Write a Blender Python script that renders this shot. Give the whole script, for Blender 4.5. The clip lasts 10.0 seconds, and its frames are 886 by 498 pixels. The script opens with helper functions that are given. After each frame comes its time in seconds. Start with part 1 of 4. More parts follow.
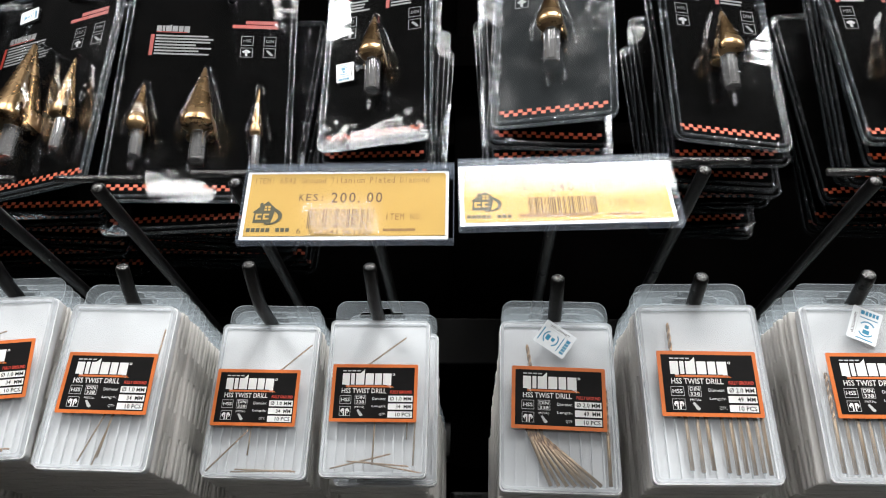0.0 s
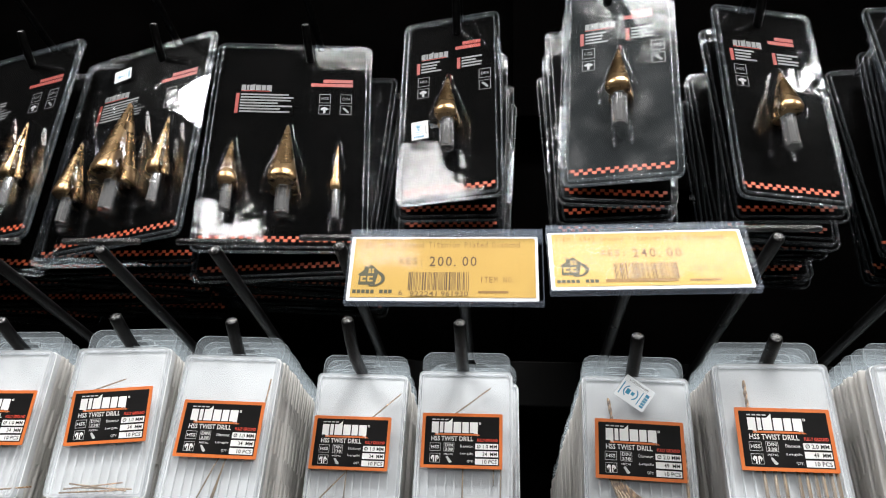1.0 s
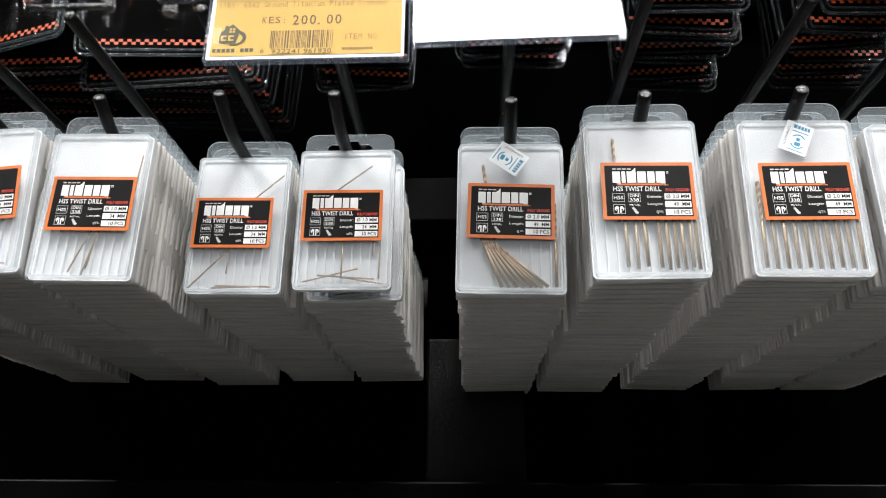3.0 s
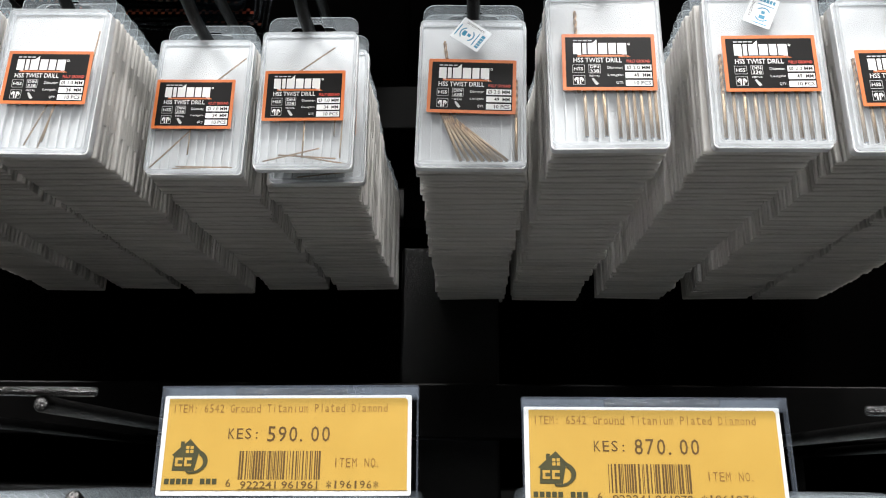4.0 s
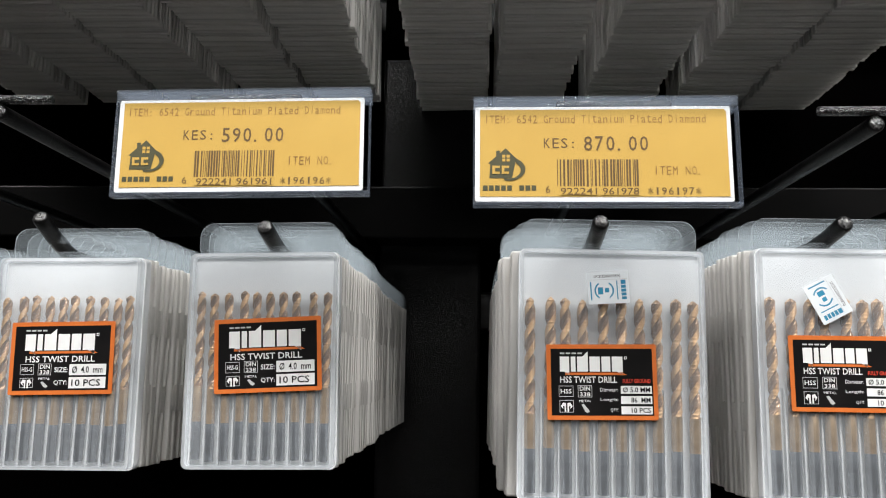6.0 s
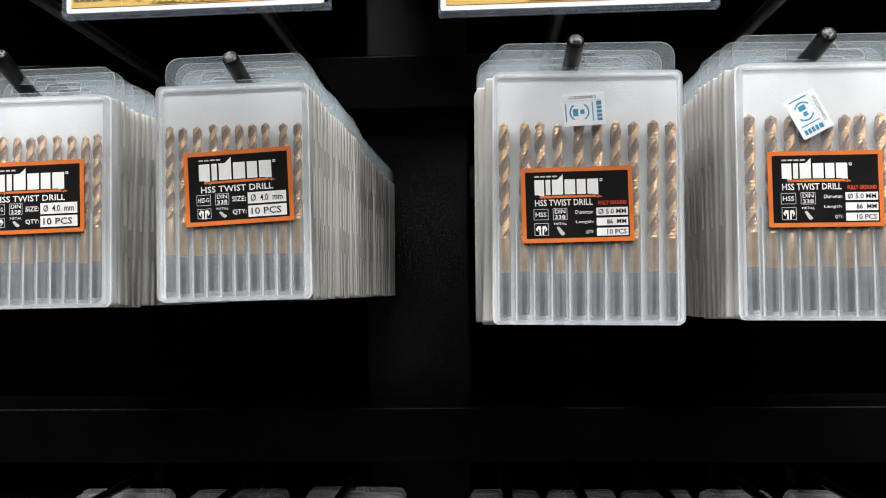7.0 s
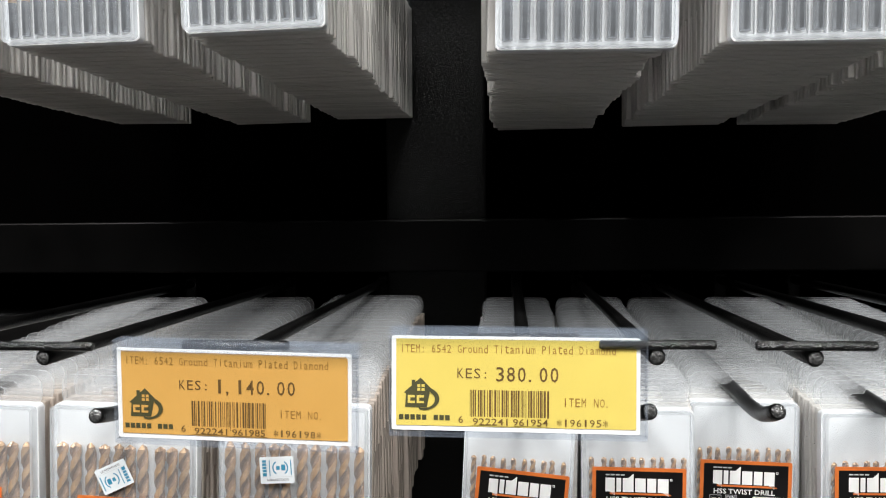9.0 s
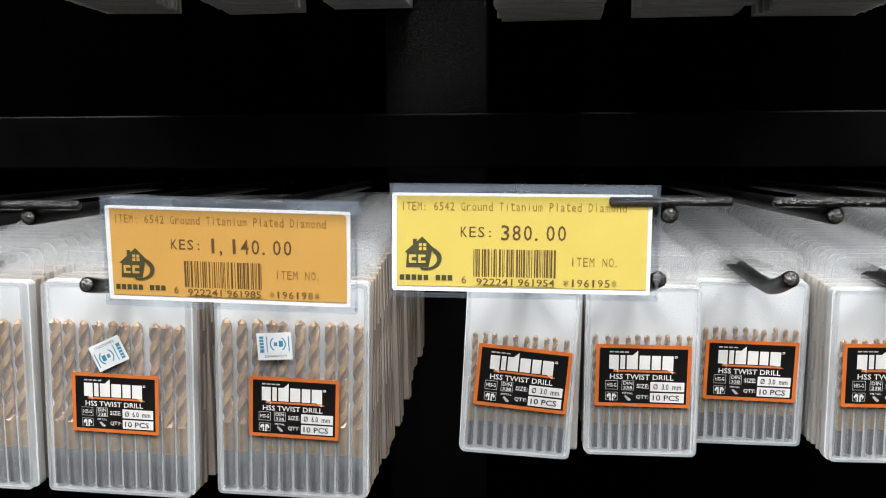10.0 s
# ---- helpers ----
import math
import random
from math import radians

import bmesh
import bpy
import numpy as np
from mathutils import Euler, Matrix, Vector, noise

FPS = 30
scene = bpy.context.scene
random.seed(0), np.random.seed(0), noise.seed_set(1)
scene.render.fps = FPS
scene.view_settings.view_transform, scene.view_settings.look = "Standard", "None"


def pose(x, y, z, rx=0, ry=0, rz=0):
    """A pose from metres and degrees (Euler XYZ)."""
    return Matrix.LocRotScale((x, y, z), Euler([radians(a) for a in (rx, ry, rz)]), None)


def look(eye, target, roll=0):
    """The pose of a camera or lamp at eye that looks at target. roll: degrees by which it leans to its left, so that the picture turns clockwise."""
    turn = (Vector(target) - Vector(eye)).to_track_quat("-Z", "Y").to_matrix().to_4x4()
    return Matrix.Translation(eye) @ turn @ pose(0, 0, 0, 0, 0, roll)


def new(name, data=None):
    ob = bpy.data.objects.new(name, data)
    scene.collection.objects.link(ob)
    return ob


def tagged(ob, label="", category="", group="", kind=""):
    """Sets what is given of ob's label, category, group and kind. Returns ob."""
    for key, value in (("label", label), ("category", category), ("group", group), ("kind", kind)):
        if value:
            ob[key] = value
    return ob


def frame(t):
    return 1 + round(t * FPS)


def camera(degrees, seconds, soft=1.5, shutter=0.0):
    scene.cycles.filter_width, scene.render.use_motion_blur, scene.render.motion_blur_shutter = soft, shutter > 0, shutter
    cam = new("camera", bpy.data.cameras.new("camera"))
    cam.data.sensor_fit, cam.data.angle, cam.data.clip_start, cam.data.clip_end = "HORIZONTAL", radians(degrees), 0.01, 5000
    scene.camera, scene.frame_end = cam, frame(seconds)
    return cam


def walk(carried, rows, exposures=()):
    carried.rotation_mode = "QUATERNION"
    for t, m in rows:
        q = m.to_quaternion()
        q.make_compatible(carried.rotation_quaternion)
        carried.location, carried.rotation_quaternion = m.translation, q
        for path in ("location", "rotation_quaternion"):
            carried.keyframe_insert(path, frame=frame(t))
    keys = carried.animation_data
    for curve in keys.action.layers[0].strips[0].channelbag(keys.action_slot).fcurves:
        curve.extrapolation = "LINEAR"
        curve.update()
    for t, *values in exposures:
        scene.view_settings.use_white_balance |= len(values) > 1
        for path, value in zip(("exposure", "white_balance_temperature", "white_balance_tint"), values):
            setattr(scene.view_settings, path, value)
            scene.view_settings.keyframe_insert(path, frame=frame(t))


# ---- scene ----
cam = camera(60.59, 10.0, soft=1.1)
PATH = [
    (0, look((-0.0517, -0.3707, 1.1097), (-0.0935, 0.5215, 1.5594), 1.24)),
    (0.5, look((-0.0727, -0.3977, 1.1137), (-0.1415, 0.4782, 1.5911), 2.03)),
    (1, look((-0.0827, -0.4093, 1.1108), (-0.1642, 0.4647, 1.5898), 2.79)),
    (1.5, look((-0.0700, -0.3982, 1.1027), (-0.1300, 0.4869, 1.5642), 2.54)),
    (2, look((-0.0551, -0.3932, 1.0891), (-0.1147, 0.5030, 1.5289), 1.89)),
    (2.5, look((-0.0404, -0.3833, 1.0694), (-0.0871, 0.5373, 1.4571), 1.05)),
    (2.7, look((-0.0364, -0.3795, 1.0608), (-0.0791, 0.5475, 1.4334), 0.76)),
    (3.8, look((-0.0124, -0.3611, 1.0271), (-0.0459, 0.5976, 1.3095), 0.41)),
    (4, look((-0.0092, -0.3585, 1.0121), (-0.0449, 0.5984, 1.3001), 0.69)),
    (4.5, look((-0.0005, -0.3590, 0.9916), (-0.0393, 0.6069, 1.2477), 0.30)),
    (5, look((0.0046, -0.3546, 0.9725), (-0.0328, 0.6209, 1.1896), 0.32)),
    (5.2, look((0.0082, -0.3479, 0.9563), (-0.0296, 0.6269, 1.1763), 0.98)),
    (6.3, look((0.0180, -0.3369, 0.9250), (-0.0316, 0.6544, 1.0471), 0.40)),
    (6.5, look((0.0227, -0.3325, 0.9149), (-0.0281, 0.6611, 1.0153), -0.10)),
    (7, look((0.0274, -0.3293, 0.8918), (-0.0230, 0.6679, 0.9465), -0.65)),
    (7.5, look((0.0335, -0.3402, 0.8848), (-0.0377, 0.6569, 0.9098), -0.77)),
    (8, look((0.0340, -0.3453, 0.8563), (-0.0446, 0.6513, 0.8813), -0.33)),
    (8.3, look((0.0267, -0.3468, 0.8362), (-0.0389, 0.6510, 0.8454), -0.37)),
    (8.5, look((0.0308, -0.3478, 0.8210), (-0.0489, 0.6490, 0.8174), -0.26)),
    (8.7, look((0.0381, -0.3458, 0.8102), (-0.0588, 0.6493, 0.7919), -0.44)),
    (9, look((0.0384, -0.3514, 0.7983), (-0.0496, 0.6439, 0.7571), -0.56)),
    (9.5, look((0.0366, -0.3447, 0.7811), (-0.0538, 0.6487, 0.7109), -0.44)),
    (10, look((0.0351, -0.3394, 0.7646), (-0.0503, 0.6490, 0.6387), -0.20)),
]
EXPOSURES = [(0.0, -0.27), (2.5, -0.12), (4.5, -0.02), (6.5, -0.12), (7.0, -0.08), (8.0, 0.32), (8.5, 0.28), (9.0, 0.2), (10.0, 0.1)]
walk(cam, PATH, EXPOSURES)

# ---- light: daylight-white ceiling panels of the shop, and one added as fill ----
world = bpy.data.worlds.new("world")
scene.world = world
world.use_nodes = True
world.node_tree.nodes["Background"].inputs[0].default_value = (0.9, 0.95, 1.0, 1)
world.node_tree.nodes["Background"].inputs[1].default_value = 0.01


def ceiling_and_fill_panel(x, y, watts, sx=1.2, sy=0.3):
    lamp = bpy.data.lights.new("ceiling_and_fill_panel", "AREA")
    lamp.shape, lamp.size, lamp.size_y, lamp.energy = "RECTANGLE", sx, sy, watts
    lamp.color = (1.0, 0.985, 0.968)
    ob = new("ceiling_and_fill_lamp", lamp)
    ob.matrix_world = pose(x, y, 3.05)
    return ob


for lx, ly, watts, sx, sy in (
        (-1.6, -1.09, 82, 1.2, 0.36), (0.25, -1.09, 66, 1.2, 0.36), (2.1, -1.09, 82, 1.2, 0.36),
        # the one at (0.45, -2.00) is added fill for box fronts under the tags
        (0.25, -1.375, 4, 1.2, 0.03), (0.25, -1.455, 4, 1.2, 0.03), (-1.42, -2.05, 22, 0.72, 0.42), (0.45, -2.00, 44, 0.9, 0.40),
        (-2.4, -3.15, 12, 0.9, 0.45), (-0.70, -2.86, 11, 0.34, 0.30), (0.75, -3.15, 24, 0.9, 0.45), (2.3, -3.15, 24, 0.9, 0.45),
        (-2.9, -4.50, 4, 1.2, 0.35), (-0.3, -4.30, 11, 1.3, 0.35), (2.4, -4.50, 4, 1.2, 0.35)):
    ceiling_and_fill_panel(lx, ly, watts, sx, sy)


# ---- materials ----
def material(name):
    m = bpy.data.materials.new(name)
    m.use_nodes = True
    nt = m.node_tree
    return m, nt, nt.nodes["Principled BSDF"], nt.nodes["Material Output"]


def node(nt, kind, **inputs):
    n = nt.nodes.new(kind)
    for key, value in inputs.items():
        n.inputs[key].default_value = value
    return n


def noise_ramp(nt, scale, low, high, a=0.3, b=0.7, detail=4.0):
    """Two colours mixed by a noise of that scale, in object space."""
    co = nt.nodes.new("ShaderNodeTexCoord")
    ns = node(nt, "ShaderNodeTexNoise", Scale=scale, Detail=detail)
    rp = nt.nodes.new("ShaderNodeValToRGB")
    rp.color_ramp.elements[0].position, rp.color_ramp.elements[1].position = a, b
    rp.color_ramp.elements[0].color, rp.color_ramp.elements[1].color = (*low, 1), (*high, 1)
    nt.links.new(co.outputs["Object"], ns.inputs["Vector"])
    nt.links.new(ns.outputs["Fac"], rp.inputs["Fac"])
    return rp, ns, co


def bump(nt, bsdf, scale, strength, distance, co=None, detail=3.0):
    co = co or nt.nodes.new("ShaderNodeTexCoord")
    ns = node(nt, "ShaderNodeTexNoise", Scale=scale, Detail=detail)
    bp = node(nt, "ShaderNodeBump", Strength=strength, Distance=distance)
    nt.links.new(co.outputs["Object"], ns.inputs["Vector"])
    nt.links.new(ns.outputs["Fac"], bp.inputs["Height"])
    nt.links.new(bp.outputs["Normal"], bsdf.inputs["Normal"])
    return bp


def surface(name, low, high, rough=0.5, metal=0.0, scale=60.0, bumps=None, spec=0.5, rough2=None):
    m, nt, b, out = material(name)
    rp, ns, co = noise_ramp(nt, scale, low, high)
    nt.links.new(rp.outputs[0], b.inputs["Base Color"])
    b.inputs["Roughness"].default_value, b.inputs["Metallic"].default_value = rough, metal
    b.inputs["Specular IOR Level"].default_value = spec
    if rough2 is not None:
        mr = nt.nodes.new("ShaderNodeMapRange")
        mr.inputs["To Min"].default_value, mr.inputs["To Max"].default_value = rough, rough2
        nt.links.new(ns.outputs["Fac"], mr.inputs["Value"])
        nt.links.new(mr.outputs[0], b.inputs["Roughness"])
    if bumps:
        bump(nt, b, *bumps, co=co)
    return m


def frosted(name, color, clear, glow, rough=0.32, uneven=0.0):
    """Milky polypropylene: a glossy white skin, light that passes through it, and some sight through it."""
    m, nt, b, out = material(name)
    rp, ns, co = noise_ramp(nt, 45.0, tuple(c * 0.9 for c in color), color, 0.35, 0.65)
    nt.links.new(rp.outputs[0], b.inputs["Base Color"])
    if uneven:
        # each box is filled and yellowed a little differently
        geo = nt.nodes.new("ShaderNodeNewGeometry")
        vary = nt.nodes.new("ShaderNodeMapRange")
        vary.inputs["To Min"].default_value, vary.inputs["To Max"].default_value = 1.0 - uneven, 1.0 + uneven * 0.35
        mix = node(nt, "ShaderNodeHueSaturation")
        nt.links.new(geo.outputs["Random Per Island"], vary.inputs["Value"])
        nt.links.new(vary.outputs[0], mix.inputs["Value"])
        nt.links.new(rp.outputs[0], mix.inputs["Color"])
        nt.links.new(mix.outputs[0], b.inputs["Base Color"])
    b.inputs["Roughness"].default_value = rough
    bump(nt, b, 420.0, 0.12, 0.0004, co=co)
    tl = node(nt, "ShaderNodeBsdfTranslucent", Color=(*color, 1))
    tp = node(nt, "ShaderNodeBsdfTransparent", Color=(0.98, 0.987, 0.99, 1))
    m1, m2 = node(nt, "ShaderNodeMixShader", Fac=glow), node(nt, "ShaderNodeMixShader", Fac=clear)
    nt.links.new(b.outputs[0], m1.inputs[1]), nt.links.new(tl.outputs[0], m1.inputs[2])
    nt.links.new(m1.outputs[0], m2.inputs[1]), nt.links.new(tp.outputs[0], m2.inputs[2])
    nt.links.new(m2.outputs[0], out.inputs[0])
    return m


def clear_film(name, tint, rough=0.06, milk=0.0, wave=(25.0, 0.25, 0.002), uneven=0.0, base=0.035):
    """Thin clear sheet: sight straight through, a mirror gloss by angle, a little milk."""
    m, nt, b, out = material(name)
    gl = node(nt, "ShaderNodeBsdfGlossy", Color=(1, 1, 1, 1), Roughness=rough)
    tp = node(nt, "ShaderNodeBsdfTransparent", Color=(*tint, 1))
    lw = node(nt, "ShaderNodeLayerWeight", Blend=0.5)
    bp = bump(nt, gl, *wave)
    pw = nt.nodes.new("ShaderNodeMath")
    pw.operation = "POWER"
    pw.inputs[1].default_value = 4.0
    fr = nt.nodes.new("ShaderNodeMapRange")
    fr.inputs["To Min"].default_value, fr.inputs["To Max"].default_value = base, 0.9
    if uneven:
        # dusty and rubbed patches blur the gloss
        co = nt.nodes.new("ShaderNodeTexCoord")
        dust = node(nt, "ShaderNodeTexNoise", Scale=38.0, Detail=5.0)
        blur = nt.nodes.new("ShaderNodeMapRange")
        blur.inputs["From Min"].default_value, blur.inputs["From Max"].default_value = 0.35, 0.7
        blur.inputs["To Min"].default_value, blur.inputs["To Max"].default_value = rough, rough + uneven
        nt.links.new(co.outputs["Object"], dust.inputs["Vector"]), nt.links.new(dust.outputs["Fac"], blur.inputs["Value"])
        nt.links.new(blur.outputs[0], gl.inputs["Roughness"])
    nt.links.new(lw.outputs["Facing"], pw.inputs[0]), nt.links.new(pw.outputs[0], fr.inputs["Value"])
    df = node(nt, "ShaderNodeBsdfDiffuse", Color=(0.7, 0.8, 0.85, 1))
    m1, m2 = node(nt, "ShaderNodeMixShader", Fac=milk), nt.nodes.new("ShaderNodeMixShader")
    nt.links.new(tp.outputs[0], m1.inputs[1]), nt.links.new(df.outputs[0], m1.inputs[2])
    nt.links.new(bp.outputs[0], lw.inputs["Normal"])
    nt.links.new(fr.outputs[0], m2.inputs[0])
    nt.links.new(m1.outputs[0], m2.inputs[1]), nt.links.new(gl.outputs[0], m2.inputs[2])
    nt.links.new(m2.outputs[0], out.inputs[0])
    return m


PLASTIC = frosted("frosted_plastic", (0.66, 0.69, 0.715), 0.55, 0.34, 0.26)
TRAY = frosted("white_tray_plastic", (0.78, 0.795, 0.81), 0.0, 0.28)
LID = frosted("frosted_lid", (0.80, 0.84, 0.88), 0.88, 0.30, 0.20)
TAB = frosted("hanger_tab_plastic", (0.71, 0.80, 0.86), 0.90, 0.34, 0.18)
TAB_EDGE = frosted("hanger_tab_edge", (0.84, 0.90, 0.94), 0.52, 0.30, 0.18)
TAB_CLEAR = frosted("clear_tab_plastic", (0.88, 0.90, 0.92), 0.80, 0.50, 0.30)
TAB_CLEAR_EDGE = frosted("clear_tab_edge", (0.88, 0.91, 0.94), 0.45, 0.50, 0.30)
CASE = frosted("filled_case_plastic", (0.80, 0.785, 0.76), 0.06, 0.46, uneven=0.24)
CASE_BROWN = frosted("bronze_filled_case_plastic", (0.56, 0.49, 0.43), 0.06, 0.36, uneven=0.34)
FILM = clear_film("clear_sleeve", (0.97, 0.975, 0.985), 0.07, 0.0, (9.0, 0.05, 0.001), base=0.0048)
SLEEVE_EDGE = frosted("sleeve_edge", (0.62, 0.72, 0.88), 0.92, 0.30, 0.12)
BLISTER = clear_film("clear_blister", (0.93, 0.94, 0.95), 0.035, 0.0, (16.0, 0.34, 0.003), uneven=0.03, base=0.022)
# darker rim copy for rear packs, with their shade put into the material
BLISTER_EDGE_SHADED = clear_film("shaded_blister_rim", (0.80, 0.82, 0.84), 0.2, 0.012, (300.0, 0.6, 0.001), base=0.012)
# the milk paints a grey veil of reflection on one dusty shell
BLISTER_HAZE = clear_film("dust_and_haze_blister", (0.93, 0.94, 0.95), 0.05, 0.016, (16.0, 0.30, 0.003), uneven=0.16, base=0.035)
BLISTER_EDGE = clear_film("clear_blister_rim", (0.84, 0.86, 0.88), 0.10, 0.04, (300.0, 0.6, 0.001))
BLACK_STEEL = surface("black_powder_coat", (0.0015, 0.0015, 0.0015), (0.004, 0.004, 0.004), 0.24, 0.0, 90.0, (900.0, 0.55, 0.0006), 0.14, 0.36)
SPARKLE = surface("hammered_black_lacquer", (0.002, 0.002, 0.002), (0.006, 0.006, 0.006), 0.16, 0.0, 90.0, (1100.0, 1.0, 0.0012), 0.8, 0.26)
HAMMERED = surface("hammered_black_steel", (0.0006, 0.0006, 0.0006), (0.0016, 0.0016, 0.0016), 0.18, 0.0, 40.0, (900.0, 0.8, 0.0007), 0.27, 0.28)
# back sheet; on upper posts and top rails its blackness stands in for shade
BACK_AND_SHADE_STEEL = surface("black_sheet_and_shade_steel", (0.0004, 0.0004, 0.0004), (0.0009, 0.0008, 0.0008), 0.5, 0.0, 9.0, (260.0, 0.15, 0.0004), 0.0, 0.65)
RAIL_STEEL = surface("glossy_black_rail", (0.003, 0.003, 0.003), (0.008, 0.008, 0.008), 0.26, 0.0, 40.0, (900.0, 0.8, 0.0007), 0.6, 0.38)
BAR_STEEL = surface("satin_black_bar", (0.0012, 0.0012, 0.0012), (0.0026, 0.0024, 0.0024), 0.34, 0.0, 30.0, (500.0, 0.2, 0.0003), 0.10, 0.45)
WORN = surface("worn_steel_tip", (0.004, 0.004, 0.004), (0.20, 0.20, 0.20), 0.22, 0.6, 900.0, (900.0, 0.9, 0.0008))
ORANGE = surface("orange_label_print", (0.58, 0.14, 0.028), (0.66, 0.17, 0.036), 0.35, 0.0, 90.0)
BLACK_INK = surface("black_label_print", (0.006, 0.006, 0.006), (0.011, 0.010, 0.010), 0.34, 0.0, 70.0, None, 0.12)
WHITE_INK = surface("white_label_print", (0.76, 0.76, 0.75), (0.84, 0.84, 0.83), 0.4, 0.0, 90.0)
GREY_INK = surface("grey_print", (0.44, 0.44, 0.44), (0.54, 0.54, 0.54), 0.45, 0.0, 90.0)
RED_INK = surface("red_label_print", (0.52, 0.045, 0.025), (0.60, 0.06, 0.03), 0.4, 0.0, 90.0)
BLUE_INK = surface("blue_sticker_print", (0.02, 0.20, 0.36), (0.04, 0.28, 0.44), 0.4, 0.0, 90.0)
STICKER = surface("white_sticker_paper", (0.74, 0.78, 0.81), (0.82, 0.85, 0.87), 0.45, 0.0, 60.0)
YELLOW = surface("yellow_price_paper", (0.50, 0.305, 0.050), (0.56, 0.35, 0.064), 0.6, 0.0, 26.0)
YELLOW_LIGHT = surface("lemon_price_paper", (0.58, 0.455, 0.095), (0.64, 0.505, 0.11), 0.6, 0.0, 26.0)
YELLOW_DEEP = surface("amber_price_paper", (0.54, 0.295, 0.066), (0.60, 0.335, 0.08), 0.6, 0.0, 26.0)
BROWN_INK = surface("brown_print_on_tag", (0.10, 0.055, 0.012), (0.14, 0.075, 0.018), 0.6, 0.0, 90.0)
PALE_INK = surface("worn_print_on_tag", (0.22, 0.11, 0.020), (0.32, 0.17, 0.03), 0.6, 0.0, 700.0)
OLIVE_INK = surface("dark_mark_on_tag", (0.045, 0.045, 0.016), (0.065, 0.06, 0.02), 0.6, 0.0, 90.0)
BRONZE = surface("bronze_coated_drill", (0.34, 0.20, 0.095), (0.60, 0.39, 0.21), 0.24, 0.55, 160.0, (700.0, 0.3, 0.0003), 0.5, 0.45)
# darker bronze that paints the shade inside the spiral grooves
BRONZE_FLUTE_SHADE = surface("bronze_flute_shade", (0.15, 0.080, 0.038), (0.26, 0.15, 0.075), 0.30, 0.4, 160.0)
GOLD = surface("gold_drill_shank", (0.21, 0.14, 0.075), (0.33, 0.235, 0.14), 0.30, 0.5, 120.0)
STEEL = surface("grey_steel_shank", (0.11, 0.122, 0.14), (0.21, 0.228, 0.255), 0.26, 0.55, 120.0)
TITAN = surface("titanium_gold_steel", (0.21, 0.130, 0.062), (0.35, 0.235, 0.125), 0.20, 0.97, 60.0, (300.0, 0.1, 0.0003), 0.5, 0.34)
CHROME = surface("bright_steel", (0.74, 0.74, 0.75), (0.88, 0.88, 0.89), 0.16, 0.80, 60.0)
CARD = surface("black_backing_card", (0.0010, 0.0010, 0.0010), (0.0028, 0.0026, 0.0025), 0.5, 0.0, 30.0, None, 0.008)
CHECK = surface("orange_red_card_print", (0.62, 0.10, 0.035), (0.72, 0.13, 0.05), 0.45, 0.0, 90.0)
CARD_INK = surface("grey_card_print", (0.20, 0.20, 0.20), (0.27, 0.27, 0.27), 0.45, 0.0, 90.0)
CARD_RED = surface("red_card_print", (0.36, 0.030, 0.018), (0.42, 0.04, 0.022), 0.4, 0.0, 90.0)
# room surfaces out of view, darkened so little light bounces onto the rack
PAINT = surface("dark_shell_wall", (0.030, 0.030, 0.030), (0.045, 0.045, 0.044), 0.7, 0.0, 3.0)
FLOOR = surface("dark_shell_floor", (0.014, 0.0135, 0.0125), (0.022, 0.021, 0.0195), 0.4, 0.0, 4.0)


# ---- mesh helpers ----
def mesh_of(name, bm, mats, smooth=False):
    me = bpy.data.meshes.new(name)
    bm.to_mesh(me)
    bm.free()
    for m in mats if isinstance(mats, (list, tuple)) else [mats]:
        me.materials.append(m)
    if smooth:
        me.shade_smooth()
    return me


def part(name, me, parent, label="", m=None):
    """Links a mesh as one part under a thing or under a part."""
    ob = new(name, me)
    ob.parent = parent
    if m is not None:
        ob.matrix_basis = m
    # clear sheets and lids cast no shadow, which brightens what they cover
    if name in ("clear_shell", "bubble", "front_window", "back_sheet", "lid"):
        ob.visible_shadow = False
    return tagged(ob, label)


def thing(name, m, label, category, group="", kind=""):
    ob = new(name)
    ob.empty_display_size = 0.02
    ob.matrix_basis = m
    return tagged(ob, label, category, group, kind)


def add_box(bm, x0, x1, y0, y1, z0, z1, bevel=0.0, mat=0, segments=2):
    r = bmesh.ops.create_cube(bm, size=1.0, matrix=Matrix.LocRotScale(((x0 + x1) / 2, (y0 + y1) / 2, (z0 + z1) / 2), None, (x1 - x0, y1 - y0, z1 - z0)))
    faces = {f for v in r["verts"] for f in v.link_faces}
    if bevel:
        edges = {e for v in r["verts"] for e in v.link_edges}
        out = bmesh.ops.bevel(bm, geom=list(edges), offset=bevel, segments=segments, affect="EDGES", profile=0.5)
        faces = {f for f in faces if f.is_valid} | set(out["faces"])
    for f in faces:
        f.material_index = mat


def rounded(w, h, r, n=4, cx=0.0, cz=0.0):
    """A rounded rectangle in x and z, counter-clockwise seen from -y."""
    pts = []
    for sx, sz, a0 in ((1, -1, -90), (1, 1, 0), (-1, 1, 90), (-1, -1, 180)):
        for k in range(n + 1):
            a = radians(a0 + 90 * k / n)
            pts.append((cx + sx * (w / 2 - r) + r * math.cos(a), cz + sz * (h / 2 - r) + r * math.sin(a)))
    return pts


